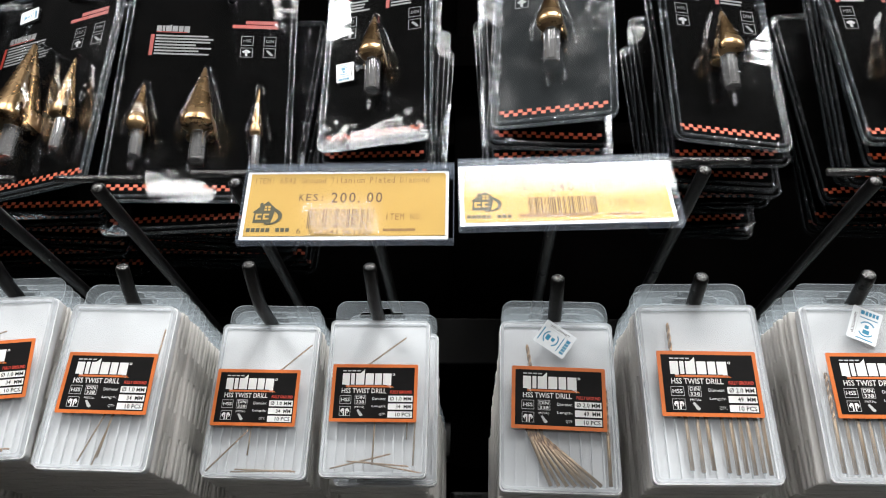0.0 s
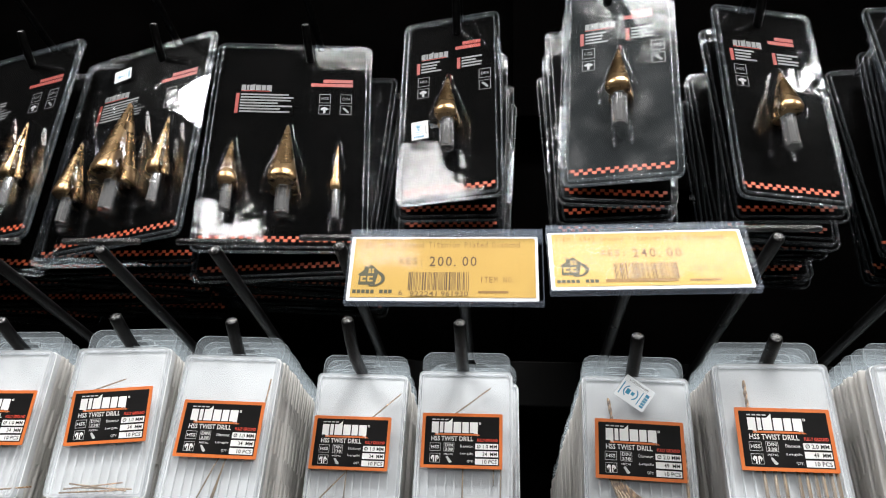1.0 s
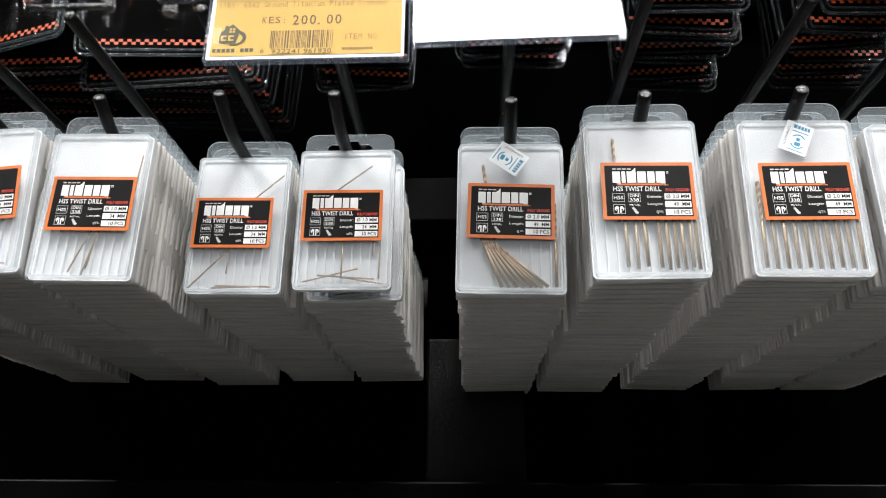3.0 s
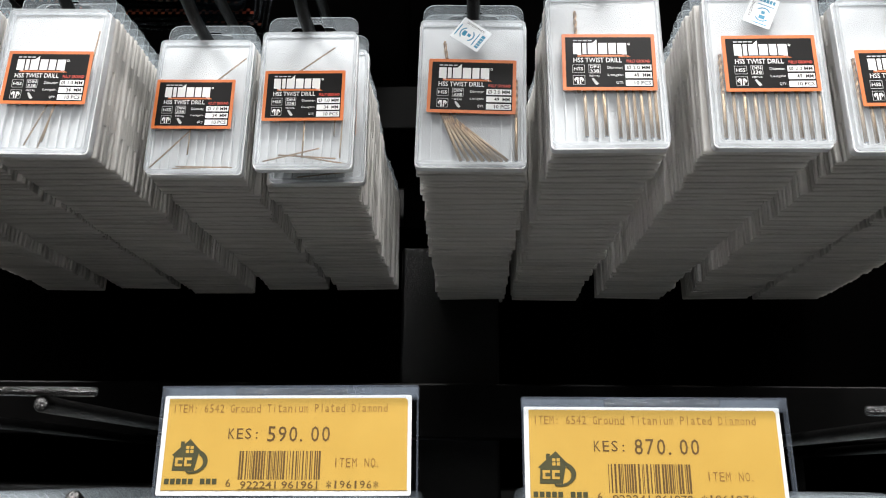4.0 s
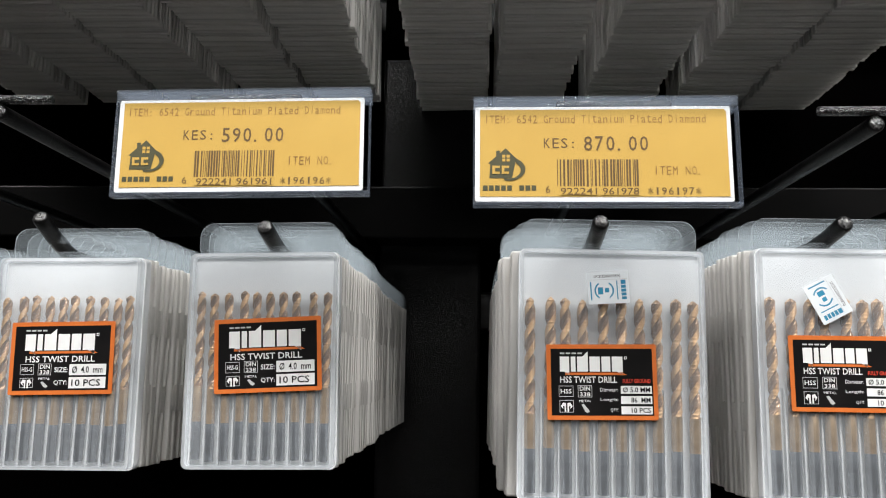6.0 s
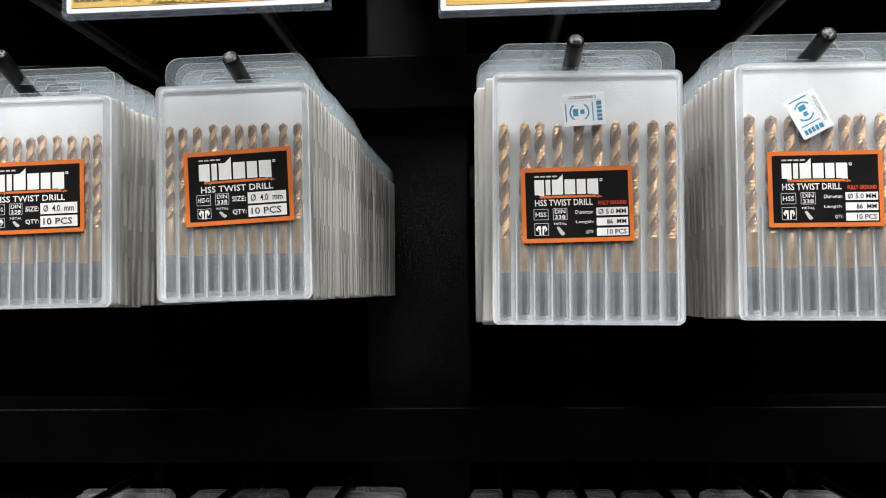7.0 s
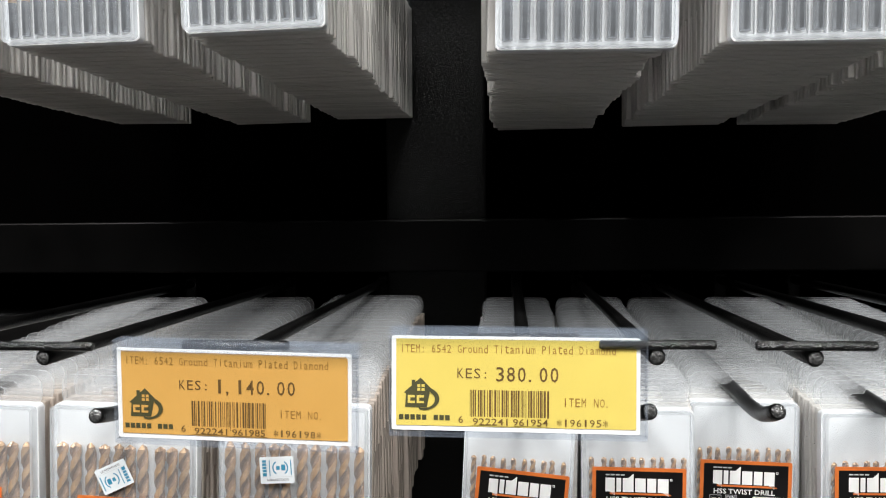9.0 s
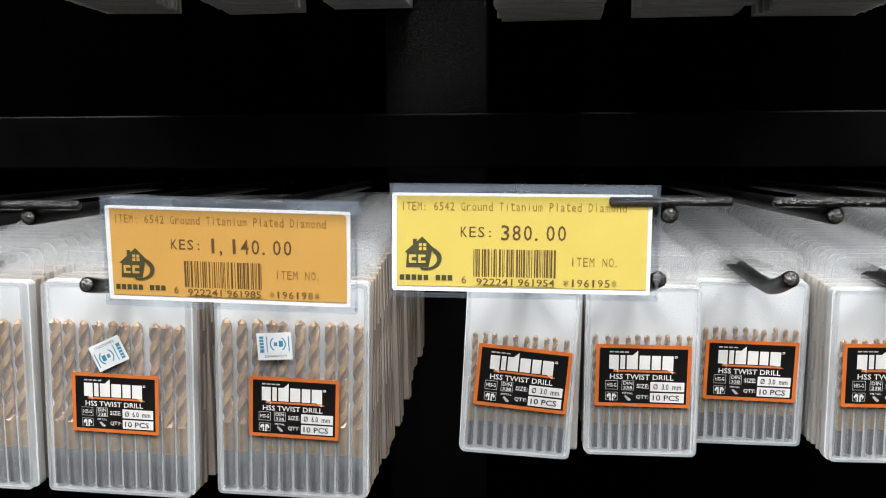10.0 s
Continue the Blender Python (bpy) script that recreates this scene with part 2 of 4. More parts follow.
def add_plate(bm, pts, y0, y1, mat=0, side=None):
    """Extrudes an outline in x and z from y0 (front) to y1 (back)."""
    front = [bm.verts.new((x, y0, z)) for x, z in pts]
    back = [bm.verts.new((x, y1, z)) for x, z in pts]
    bm.faces.new(front).material_index = mat
    bm.faces.new(back[::-1]).material_index = mat
    n = len(pts)
    for i in range(n):
        f = bm.faces.new((front[i], back[i], back[(i + 1) % n], front[(i + 1) % n]))
        f.material_index = mat if side is None else side


def add_ring(bm, outer, inner, y0, y1, mat=0, side=None):
    """A frame between two outlines of the same number of points."""
    n = len(outer)
    of, ob_, nf, nb = ([bm.verts.new((x, y, z)) for x, z in pts] for pts, y in ((outer, y0), (outer, y1), (inner, y0), (inner, y1)))
    for i in range(n):
        j = (i + 1) % n
        for quad, k in (((of[i], of[j], nf[j], nf[i]), mat), ((ob_[j], ob_[i], nb[i], nb[j]), mat), ((of[j], of[i], ob_[i], ob_[j]), side if side is not None else mat), ((nf[i], nf[j], nb[j], nb[i]), side if side is not None else mat)):
            bm.faces.new(quad).material_index = k


def add_tube(bm, path, radius, n=10, mat=0, caps=True, tip=None):
    """A round bar along a path of points, with softly domed ends."""
    path = [Vector(p) for p in path]
    radii = [radius] * len(path)
    if caps:
        a, b = (path[0] - path[1]).normalized(), (path[-1] - path[-2]).normalized()
        path = [path[0] + a * radius * 0.45, path[0] + a * radius * 0.3] + path + [path[-1] + b * radius * 0.3, path[-1] + b * radius * 0.45]
        radii = [radius * 0.45, radius * 0.82] + radii + [radius * 0.82, radius * 0.45]
    rings = []
    side = None
    for i, p in enumerate(path):
        d = (path[min(i + 1, len(path) - 1)] - path[max(i - 1, 0)]).normalized()
        if side is None:
            side = d.orthogonal().normalized()
        side = (side - d * side.dot(d)).normalized()
        up = d.cross(side)
        rings.append([bm.verts.new(p + radii[i] * (side * math.cos(2 * math.pi * k / n) + up * math.sin(2 * math.pi * k / n))) for k in range(n)])
    tip = mat if tip is None else tip
    for i, (r0, r1) in enumerate(zip(rings, rings[1:])):
        for k in range(n):
            bm.faces.new((r0[k], r0[(k + 1) % n], r1[(k + 1) % n], r1[k])).material_index = tip if i > len(rings) - 3 else mat
    bm.faces.new(rings[0][::-1]).material_index = mat
    bm.faces.new(rings[-1]).material_index = tip


TEXTS = {}


def text_shape(body, bold=0.0):
    """The built-in font's outline of a text as points and faces, 1 high and 1 wide."""
    key = (body, bold)
    if key not in TEXTS:
        cu = bpy.data.curves.new("writing", "FONT")
        cu.body, cu.size, cu.resolution_u, cu.offset = body, 1.0, 2, bold
        ob = new("writing", cu)
        me = bpy.data.meshes.new_from_object(ob.evaluated_get(bpy.context.evaluated_depsgraph_get()))
        co = np.array([v.co[:2] for v in me.vertices])
        low, high = co.min(0), co.max(0)
        TEXTS[key] = ((co - low) / (high - low), [tuple(p.vertices) for p in me.polygons])
        bpy.data.objects.remove(ob)
        bpy.data.curves.remove(cu)
        bpy.data.meshes.remove(me)
    return TEXTS[key]


class Print:
    """Flat print in millimetres from a label's upper left corner; each layer lies a little in front of the last."""

    def __init__(self, w, h, step=0.00012):
        self.w, self.h, self.step, self.v, self.f, self.m, self.mats = w, h, step, [], [], [], []

    def index(self, mat):
        if mat not in self.mats:
            self.mats.append(mat)
        return self.mats.index(mat)

    def poly(self, pts, mat, layer=1):
        n = len(self.v)
        self.v += [((x - self.w / 2) / 1000, -layer * self.step, (self.h / 2 - y) / 1000) for x, y in pts]
        self.f.append(tuple(range(n, n + len(pts))))
        self.m.append(self.index(mat))

    def rect(self, x0, y0, x1, y1, mat, layer=1):
        self.poly([(x0, y1), (x1, y1), (x1, y0), (x0, y0)], mat, layer)

    def border(self, x0, y0, x1, y1, t, mat, layer=1):
        for r in ((x0, y0, x1, y0 + t), (x0, y1 - t, x1, y1), (x0, y0 + t, x0 + t, y1 - t), (x1 - t, y0 + t, x1, y1 - t)):
            self.rect(*r, mat, layer)

    def spaced(self, body, x0, y0, x1, y1, mat, layer=2, bold=0.0):
        """Writing of a slip printer: every character in a cell of the same width."""
        cell = (x1 - x0) / len(body)
        for k, c in enumerate(body):
            if c == " ":
                continue
            low = c.islower() and c not in "bdfhklti"
            top = y1 - (y1 - y0) * 0.17 if c in ".," else y0 + (y1 - y0) * (0.28 if low else 0.36 if c == ":" else 0.0)
            drop = (y1 - y0) * 0.16 if c == "," else 0.0
            mid, half = x0 + cell * (k + 0.5), cell * (0.13 if c in ".,:" else 0.09 if c in "Iil" else 0.14 if c == "1" else 0.37)
            if c in ".,":
                mid -= cell * 0.25
            self.text(c, mid - half, top, mid + half, y1 + drop, mat, layer, bold)

    def text(self, body, x0, y0, x1, y1, mat, layer=2, bold=0.0):
        co, faces = text_shape(body, bold)
        n = len(self.v)
        self.v += [((x0 + (x1 - x0) * u - self.w / 2) / 1000, -layer * self.step, (self.h / 2 - (y1 + (y0 - y1) * v)) / 1000) for u, v in co]
        self.f += [tuple(n + i for i in f) for f in faces]
        self.m += [self.index(mat)] * len(faces)

    def mesh(self, name):
        me = bpy.data.meshes.new(name)
        me.from_pydata(self.v, [], self.f)
        for m in self.mats:
            me.materials.append(m)
        me.polygons.foreach_set("material_index", self.m)
        me.update()
        return me


# ---- the setting: unseen shop shell, kept dark against bounce, and the rack ----
def slab(name, x0, x1, y0, y1, z0, z1, mat, label, category, kind="structure", bevel=0.0):
    bm = bmesh.new()
    add_box(bm, x0, x1, y0, y1, z0, z1, bevel)
    ob = new(name, mesh_of(name, bm, mat))
    return tagged(ob, label, category, kind=kind)


# unseen shell added round the rack; its dark surfaces hold bounced light down
slab("floor", -4, 4, -6, 0.6, -0.1, 0.0, FLOOR, "unseen shop floor, kept dark to cut bounced light", "floor")
slab("ceiling", -4, 4, -6, 0.6, 3.1, 3.2, PAINT, "unseen shop ceiling with light panels, kept dark to cut bounced light", "ceiling")
slab("wall_north", -4, 4, 0.5, 0.6, 0, 3.1, PAINT, "unseen dark shop wall that closes the room behind the rack", "wall")
slab("wall_south", -4, 4, -6.1, -6.0, 0, 3.1, PAINT, "unseen shop wall, kept dark to cut bounced light", "wall")
slab("wall_west", -4.1, -4.0, -6, 0.6, 0, 3.1, PAINT, "unseen shop wall, kept dark to cut bounced light", "wall")
slab("wall_east", 4.0, 4.1, -6, 0.6, 0, 3.1, PAINT, "unseen shop wall, kept dark to cut bounced light", "wall")

ROWS = {"a": 1.62, "b": 1.2745, "c": 0.9915, "d": 0.700}   # height of each row's hanging wires
BACK = 0.370                                                # front of the rack's back panel

rack = thing("display_rack", pose(0, 0, 0), "black steel display rack with back panel and hook rails", "display rack")
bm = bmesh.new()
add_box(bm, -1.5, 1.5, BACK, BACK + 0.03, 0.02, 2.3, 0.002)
part("back_panel", mesh_of("back_panel", bm, BACK_AND_SHADE_STEEL), rack)
for zw in ROWS.values():
    bm = bmesh.new()
    add_box(bm, -1.5, 1.5, BACK - 0.030, BACK - 0.002, zw - 0.022, zw + 0.012, 0.005, segments=3)
    # the top rail gets the blacker steel: shade put into its colour
    part("hook_rail", mesh_of("hook_rail", bm, BACK_AND_SHADE_STEEL if zw > 1.5 else RAIL_STEEL, True), rack, "round-edged hammered black rail")
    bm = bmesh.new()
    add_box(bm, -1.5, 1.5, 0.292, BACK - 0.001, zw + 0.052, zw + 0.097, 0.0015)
    # same for the top bar, darkened by material instead of by shade
    part("channel_bar", mesh_of("channel_bar", bm, BACK_AND_SHADE_STEEL if zw > 1.5 else BAR_STEEL), rack)
for xp in (-1.02, -0.028, 0.976):
    for zlow, zhigh in ((0.02, 1.222), (1.240, 2.3)):
        bm = bmesh.new()
        add_box(bm, xp - 0.046, xp + 0.046, BACK - 0.036, BACK - 0.0015, zlow, zhigh, 0.003)
        # upper post lengths are coloured darker to stand for the shade there
        part("upright_post", mesh_of("upright_post", bm, HAMMERED if zlow < 1 else BACK_AND_SHADE_STEEL), rack)
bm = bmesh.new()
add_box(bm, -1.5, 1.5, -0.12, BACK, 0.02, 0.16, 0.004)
part("base_shelf", mesh_of("base_shelf", bm, BACK_AND_SHADE_STEEL), rack)


# ---- peg hooks: a wire that carries the goods and an arm with a cross bar for the price tag ----
def peg_hook(x, tip, zw, arm, wire=0.0038, rise=0.0):
    """tip: the end of the carrying wire; zw: the wire's height; arm: (y, z) of the upper arm's end."""
    hook = thing("peg_hook", pose(x, BACK - 0.01, zw), "black powder-coated steel peg hook with a tag arm", "peg hook", "peg hooks on the rack")
    loc = lambda p: (p[0] - x, p[1] - BACK + 0.01, p[2] - zw)
    tx, ty, tz = tip
    bm = bmesh.new()
    path = [(x, BACK - 0.014, zw + rise * 1.1), (x, ty + 0.15, zw + rise * 0.4), (x, ty + 0.05, zw)]
    for k in range(6):
        s = k / 5
        path.append((x + (tx - x) * s, ty + 0.034 * (1 - s), zw + (tz - zw) * s ** 1.35))
    add_tube(bm, [loc(p) for p in path], wire, 12, tip=1)
    part("carrying_wire", mesh_of("carrying_wire", bm, [BLACK_STEEL, WORN], True), hook, "wire with an upturned end")
    ya, za = arm
    bm = bmesh.new()
    add_tube(bm, [loc((x, BACK - 0.004, za)), loc((x, ya + 0.1, za)), loc((x, ya, za))], 0.0036, 12, tip=1)
    part("tag_arm", mesh_of("tag_arm", bm, [BLACK_STEEL, WORN], True), hook)
    bm = bmesh.new()
    add_tube(bm, [loc((x - 0.0228, ya - 0.001, za + 0.0052)), loc((x, ya - 0.001, za + 0.0052)), loc((x + 0.0228, ya - 0.001, za + 0.0052))], 0.0021, 8)
    part("cross_bar", mesh_of("cross_bar", bm, SPARKLE, True), hook, "bar in hammered black lacquer")
    bm = bmesh.new()
    add_box(bm, -0.005, 0.005, -0.0135, -0.0115, -0.016, za - zw + 0.006, 0.0008)
    part("mounting_plate", mesh_of("mounting_plate", bm, BLACK_STEEL), hook)
    return hook


# ---- drill bits ----
def twist_drill_mesh(d, length, flute, bare=2):
    """A twist drill that stands on its shank: two spiral flutes up to the point."""
    bm = bmesh.new()
    n, steps, r = 14, 30, d / 2
    rows = [(0.0, 0, 1.0), (length * 0.22, 0, 1.0), (length * 0.225, 0, 1.0), (length - flute, 0, 1.0)]
    rows += [(length - flute + (flute - d * 0.35) * k / steps, k / steps * flute / (d * 2.3) * math.pi, 1.0) for k in range(1, steps + 1)]
    rows.append((length, rows[-1][1], 0.15))
    rings = []
    for i, (z, turn, s) in enumerate(rows):
        ring = []
        for k in range(n):
            a = 2 * math.pi * k / n
            cut = 1.0 if i < 4 else 1.0 - 0.5 * max(0.0, math.cos(2 * a)) ** 1.5
            ring.append(bm.verts.new((r * s * cut * math.cos(a + turn), r * s * cut * math.sin(a + turn), z)))
        rings.append(ring)
    for i, (r0, r1) in enumerate(zip(rings, rings[1:])):
        for k in range(n):
            f = bm.faces.new((r0[k], r0[(k + 1) % n], r1[(k + 1) % n], r1[k]))
            # flute faces get the darker bronze, groove shade as colour
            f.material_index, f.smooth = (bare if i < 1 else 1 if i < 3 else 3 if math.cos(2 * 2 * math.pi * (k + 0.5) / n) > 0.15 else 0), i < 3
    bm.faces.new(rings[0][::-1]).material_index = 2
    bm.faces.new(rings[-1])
    return mesh_of("drill_bit", bm, [BRONZE, GOLD, STEEL, BRONZE_FLUTE_SHADE])


# ---- label of the drill boxes ----
LW, LH = 48.5, 33.0


def brand_shape(p, x0, y0, x1, y1, mat, layer=2):
    """The maker's mark as six heavy plain blocks, with a spike over the third and legs under the outer ones."""
    widths = (0.92, 0.46, 1.06, 1.02, 0.86, 1.05)
    unit = (x1 - x0) / (sum(widths) + 0.16 * 5)
    x, k = x0, (y1 - y0)
    for i, w in enumerate(widths):
        e = x + w * unit
        p.poly([(x, y1), (e, y1), (e, y0), (x, y0)], mat, layer)
        if i == 2:
            p.poly([(e, y0), (e, y0 - 0.34 * k), (x + 0.5 * (e - x), y0)], mat, layer)
        if i in (0, 5):
            p.poly([(x + 0.45 * (e - x), y1), (e, y1 + 0.26 * k), (e, y1)], mat, layer)
        x = e + 0.16 * unit


def label_print(rows, wide):
    """Two designs: three small rows of figures, or two wide ones."""
    p = Print(LW, LH)
    p.rect(1.9, 1.9, LW - 1.9, LH - 1.9, BLACK_INK, 1)
    right = 39.4 if wide else 33.6
    left = 6.8 if wide else 5.9
    low = 13.0 if wide else 12.0
    brand_shape(p, left, 5.6 if wide else 5.4, right, low, WHITE_INK)
    p.poly([(left + 2.2, low + 1.5), (right + 1.8, low + 1.5), (right - 0.6, low + 0.1), (right - 2.2, low + 0.4), (left + 2.2, low + 0.4)], ORANGE, 2)
    p.border(right + 0.7, 5.4, right + 1.9, 6.6, 0.3, WHITE_INK, 2)
    for k in range(4):
        p.rect(left + 0.1 + 2.6 * k, 3.6, left + 2.1 + 2.6 * k, 4.3, GREY_INK, 2)
    heavy = 0.012
    if wide:
        p.text("HSS TWIST DRILL", left + 0.6, 15.6, right + 0.4, 18.4, WHITE_INK, 2, heavy)
    else:
        p.text("HSS TWIST DRILL", 5.9, 14.1, 31.0, 16.9, WHITE_INK, 2, heavy)
        p.text("FULLY GROUND", 33.4, 15.2, 45.6, 17.0, RED_INK, 2, 0.03)
    dy = 1.0 if wide else 0.0
    p.border(5.2, 18.2 + dy, 11.6, 23.0 + dy, 0.22, GREY_INK, 2)
    p.text("HSS-G" if wide else "HSS", 6.0, 19.6 + dy, 10.8, 21.6 + dy, WHITE_INK, 2, heavy)
    p.border(13.6, 18.0 + dy, 19.8, 23.2 + dy, 0.22, GREY_INK, 2)
    p.text("DIN", 14.4, 18.5 + dy, 19.0, 20.3 + dy, WHITE_INK, 2, heavy)
    p.text("338", 14.4, 21.0 + dy, 19.0, 22.8 + dy, WHITE_INK, 2, heavy)
    p.border(5.4, 24.4 + dy, 11.6, 29.8, 0.22, GREY_INK, 2)
    mx, my = 8.5, 27.4 + dy / 2
    for side in (-1, 1):
        p.poly([(mx + side * dx, my + dz) for dx, dz in ((0.3, -1.6), (1.6, -1.9), (2.6, -0.4), (1.5, 1.0), (1.7, -0.4), (1.0, -0.2), (1.0, 2.1), (0.3, 2.1))][::side], WHITE_INK, 3)
    p.text("METAL", 14.0, 24.3 + dy, 19.4, 25.3 + dy, WHITE_INK)
    p.poly([(15.0, 26.4 + dy), (16.0, 26.0 + dy), (18.6, 29.2), (17.6, 30.0), (16.6, 29.4)][::-1], GREY_INK, 2)
    for k, (head, body) in enumerate(rows):
        if wide:
            y = 19.4 + 5.9 * k
            p.text(head, 21.2, y + 1.3, 27.4, y + 3.6, WHITE_INK, 2, heavy)
            p.rect(28.2, y, 45.4, y + 5.0, WHITE_INK, 2)
            p.text(body, 29.6, y + 1.0, 43.8 if k == 0 else 43.0, y + 4.0, BLACK_INK, 3, heavy)
        else:
            y = 18.2 + 4.45 * k
            p.text(head, 23.4 if k < 2 else 27.6, y + 0.9, 31.2, y + 2.5, WHITE_INK)
            p.rect(32.4, y, 46.0, y + 3.4, WHITE_INK, 2)
            p.text(body, 33.3 if k == 0 else 36.8, y + 0.6, 45.2, y + 2.8, BLACK_INK, 3, heavy)
    return p.mesh("label_print")


def small_rows(size, length):
    return (("Diameter:", "\u00d8 %s MM" % size), ("Length:", "%d  MM" % length), ("QTY:", "10 PCS"))


def wide_rows(size):
    return (("SIZE:", "\u00d8  %s  mm" % size), ("QTY:", "10 PCS"))


bm = bmesh.new()
add_plate(bm, rounded(LW / 1000, LH / 1000, 0.0005, 1), -0.00008, 0.00012)
LABEL_MESH = mesh_of("label", bm, ORANGE)
bm = bmesh.new()
add_plate(bm, rounded(0.0186, 0.0145, 0.0004, 1), -0.0001, 0.0001)
STICKER_MESH = mesh_of("sticker", bm, STICKER)
p = Print(18.6, 14.5)
p.text("UCR2200494870", 3.2, 1.3, 15.0, 2.7, BLACK_INK, 1)
p.rect(0.6, 3.5, 18.0, 3.62, GREY_INK)
p.rect(1.2, 4.4, 1.8, 12.6, BLUE_INK)
p.rect(13.0, 4.2, 13.5, 12.8, BLUE_INK)
p.rect(15.0, 4.0, 17.2, 12.8, BLUE_INK)
for k in range(4):
    p.rect(15.0, 5.9 + 1.75 * k, 17.2, 6.3 + 1.75 * k, STICKER, 2)
for side in (-1, 1):
    arc = [(7.4 + side * 4.4 * math.cos(radians(a)), 8.5 + 4.2 * math.sin(radians(a))) for a in range(-56, 57, 16)]
    arc += [(7.4 + side * 3.7 * math.cos(radians(a)), 8.5 + 3.6 * math.sin(radians(a))) for a in range(56, -57, -16)]
    p.poly(arc if side < 0 else arc[::-1], BLUE_INK)
p.rect(4.6, 7.0, 6.9, 10.2, BLUE_INK)
p.rect(7.7, 7.4, 9.6, 9.4, BLUE_INK)
STICKER_PRINT = p.mesh("sticker_print")


# ---- drill boxes: origin where the slot of the tab rests on the wire ----
SIZES = {  # width, height, thickness of a box
    "1.0": (0.0585, 0.0895, 0.0092), "2.0": (0.0605, 0.0893, 0.0092), "4.0": (0.0690, 0.0975, 0.0100),
    "5.0": (0.0838, 0.1128, 0.0105), "3.0": (0.0585, 0.0905, 0.0092), "6.0": (0.0825, 0.1185, 0.0112)}
TOP = -0.0072   # upper edge of the case below the slot's rest
TEXT = {"1.0": (small_rows("1.0", 34), False), "2.0": (small_rows("2.0", 49), False), "4.0": (wide_rows("4.0"), True),
        "5.0": (small_rows("5.0", 86), False), "3.0": (wide_rows("3.0"), True), "6.0": (wide_rows("6.0"), True)}
BITS = {"4.0": (0.0040, 0.075, 0.043), "5.0": (0.0050, 0.086, 0.052), "3.0": (0.0030, 0.061, 0.033),
        "6.0": (0.0060, 0.093, 0.057), "2.0": (0.0020, 0.049, 0.024), "1.0": (0.0010, 0.034, 0.012)}
DRILL_MESH = {k: twist_drill_mesh(*v, 1 if k in ("1.0", "2.0") else 2) for k, v in BITS.items()}
PRINT_MESH = {k: label_print(*v) for k, v in TEXT.items()}


def tab_mesh(w, plastics):
    """The hanger tab: a rounded sheet with a wide slot that has a hump in its middle."""
    bm = bmesh.new()
    outer = rounded(w - 0.0025, 0.0178, 0.0066, 5, 0, -0.0009)
    half = min(0.0172, w * 0.24)
    slot = [(-half, -0.0034), (half, -0.0034), (half, -0.0006), (half - 0.0022, 0.0010), (0.0062, 0.0010), (0.0046, 0.0036), (-0.0046, 0.0036), (-0.0062, 0.0010), (-half + 0.0022, 0.0010), (-half, -0.0006)]
    edges = []
    for pts in (outer, slot):
        ring = [bm.verts.new((x, 0.0, z)) for x, z in pts]
        edges += [bm.edges.new((ring[i], ring[(i + 1) % len(ring)])) for i in range(len(ring))]
    sheet = bmesh.ops.triangle_fill(bm, edges=edges, use_beauty=True, normal=(0, 1, 0))
    faces = [f for f in sheet["geom"] if isinstance(f, bmesh.types.BMFace)]
    grown = bmesh.ops.extrude_face_region(bm, geom=faces, use_keep_orig=True)
    bmesh.ops.translate(bm, vec=(0, -0.0008, 0), verts=[v for v in grown["geom"] if isinstance(v, bmesh.types.BMVert)])
    bmesh.ops.recalc_face_normals(bm, faces=bm.faces)
    for f in bm.faces:
        f.material_index = 0 if abs(f.normal.y) > 0.5 else 1
    return mesh_of("hanger_tab", bm, plastics)


def closed_case(w, h, t, plastic):
    """A shut case with its parting line and slimmer lid."""
    bm = bmesh.new()
    zc = TOP - h / 2
    add_box(bm, -w / 2, w / 2, -t * 0.30, -0.0003, zc - h / 2, zc + h / 2, 0.0008)
    add_box(bm, -w / 2 + 0.0020, w / 2 - 0.0020, -t * 0.60, -t * 0.28, zc - h / 2 + 0.0020, zc + h / 2 - 0.0020)
    add_box(bm, -w / 2 + 0.0003, w / 2 - 0.0003, -t + 0.0010, -t * 0.46, zc - h / 2 + 0.0003, zc + h / 2 - 0.0003, 0.0009)
    for side in (-1, 1):
        for zz in (0.30, 0.68):
            x0, x1 = sorted((side * (w / 2 - 0.0022), side * (w / 2 - 0.0002)))
            add_box(bm, x0, x1, -t * 0.62, -t * 0.26, TOP - h * zz - 0.0065, TOP - h * zz + 0.0065)
    return mesh_of("case", bm, plastic)


def tray_mesh(w, h, t):
    """The rear half: back wall, rim, and dividers between the bits."""
    bm = bmesh.new()
    zc = TOP - h / 2
    add_plate(bm, rounded(w, h, 0.0028, 4, 0, zc), -t * 0.42, -0.0002)
    add_ring(bm, rounded(w, h, 0.0028, 4, 0, zc), rounded(w - 0.0024, h - 0.0024, 0.0020, 4, 0, zc), -t * 0.55, -t * 0.42)
    return mesh_of("tray", bm, TRAY)


def divider_mesh(w, h, t):
    bm = bmesh.new()
    add_box(bm, -0.00035, 0.00035, -t * 0.66, -t * 0.42, TOP - h + 0.0015, TOP - h * 0.56)
    return mesh_of("divider", bm, TRAY)


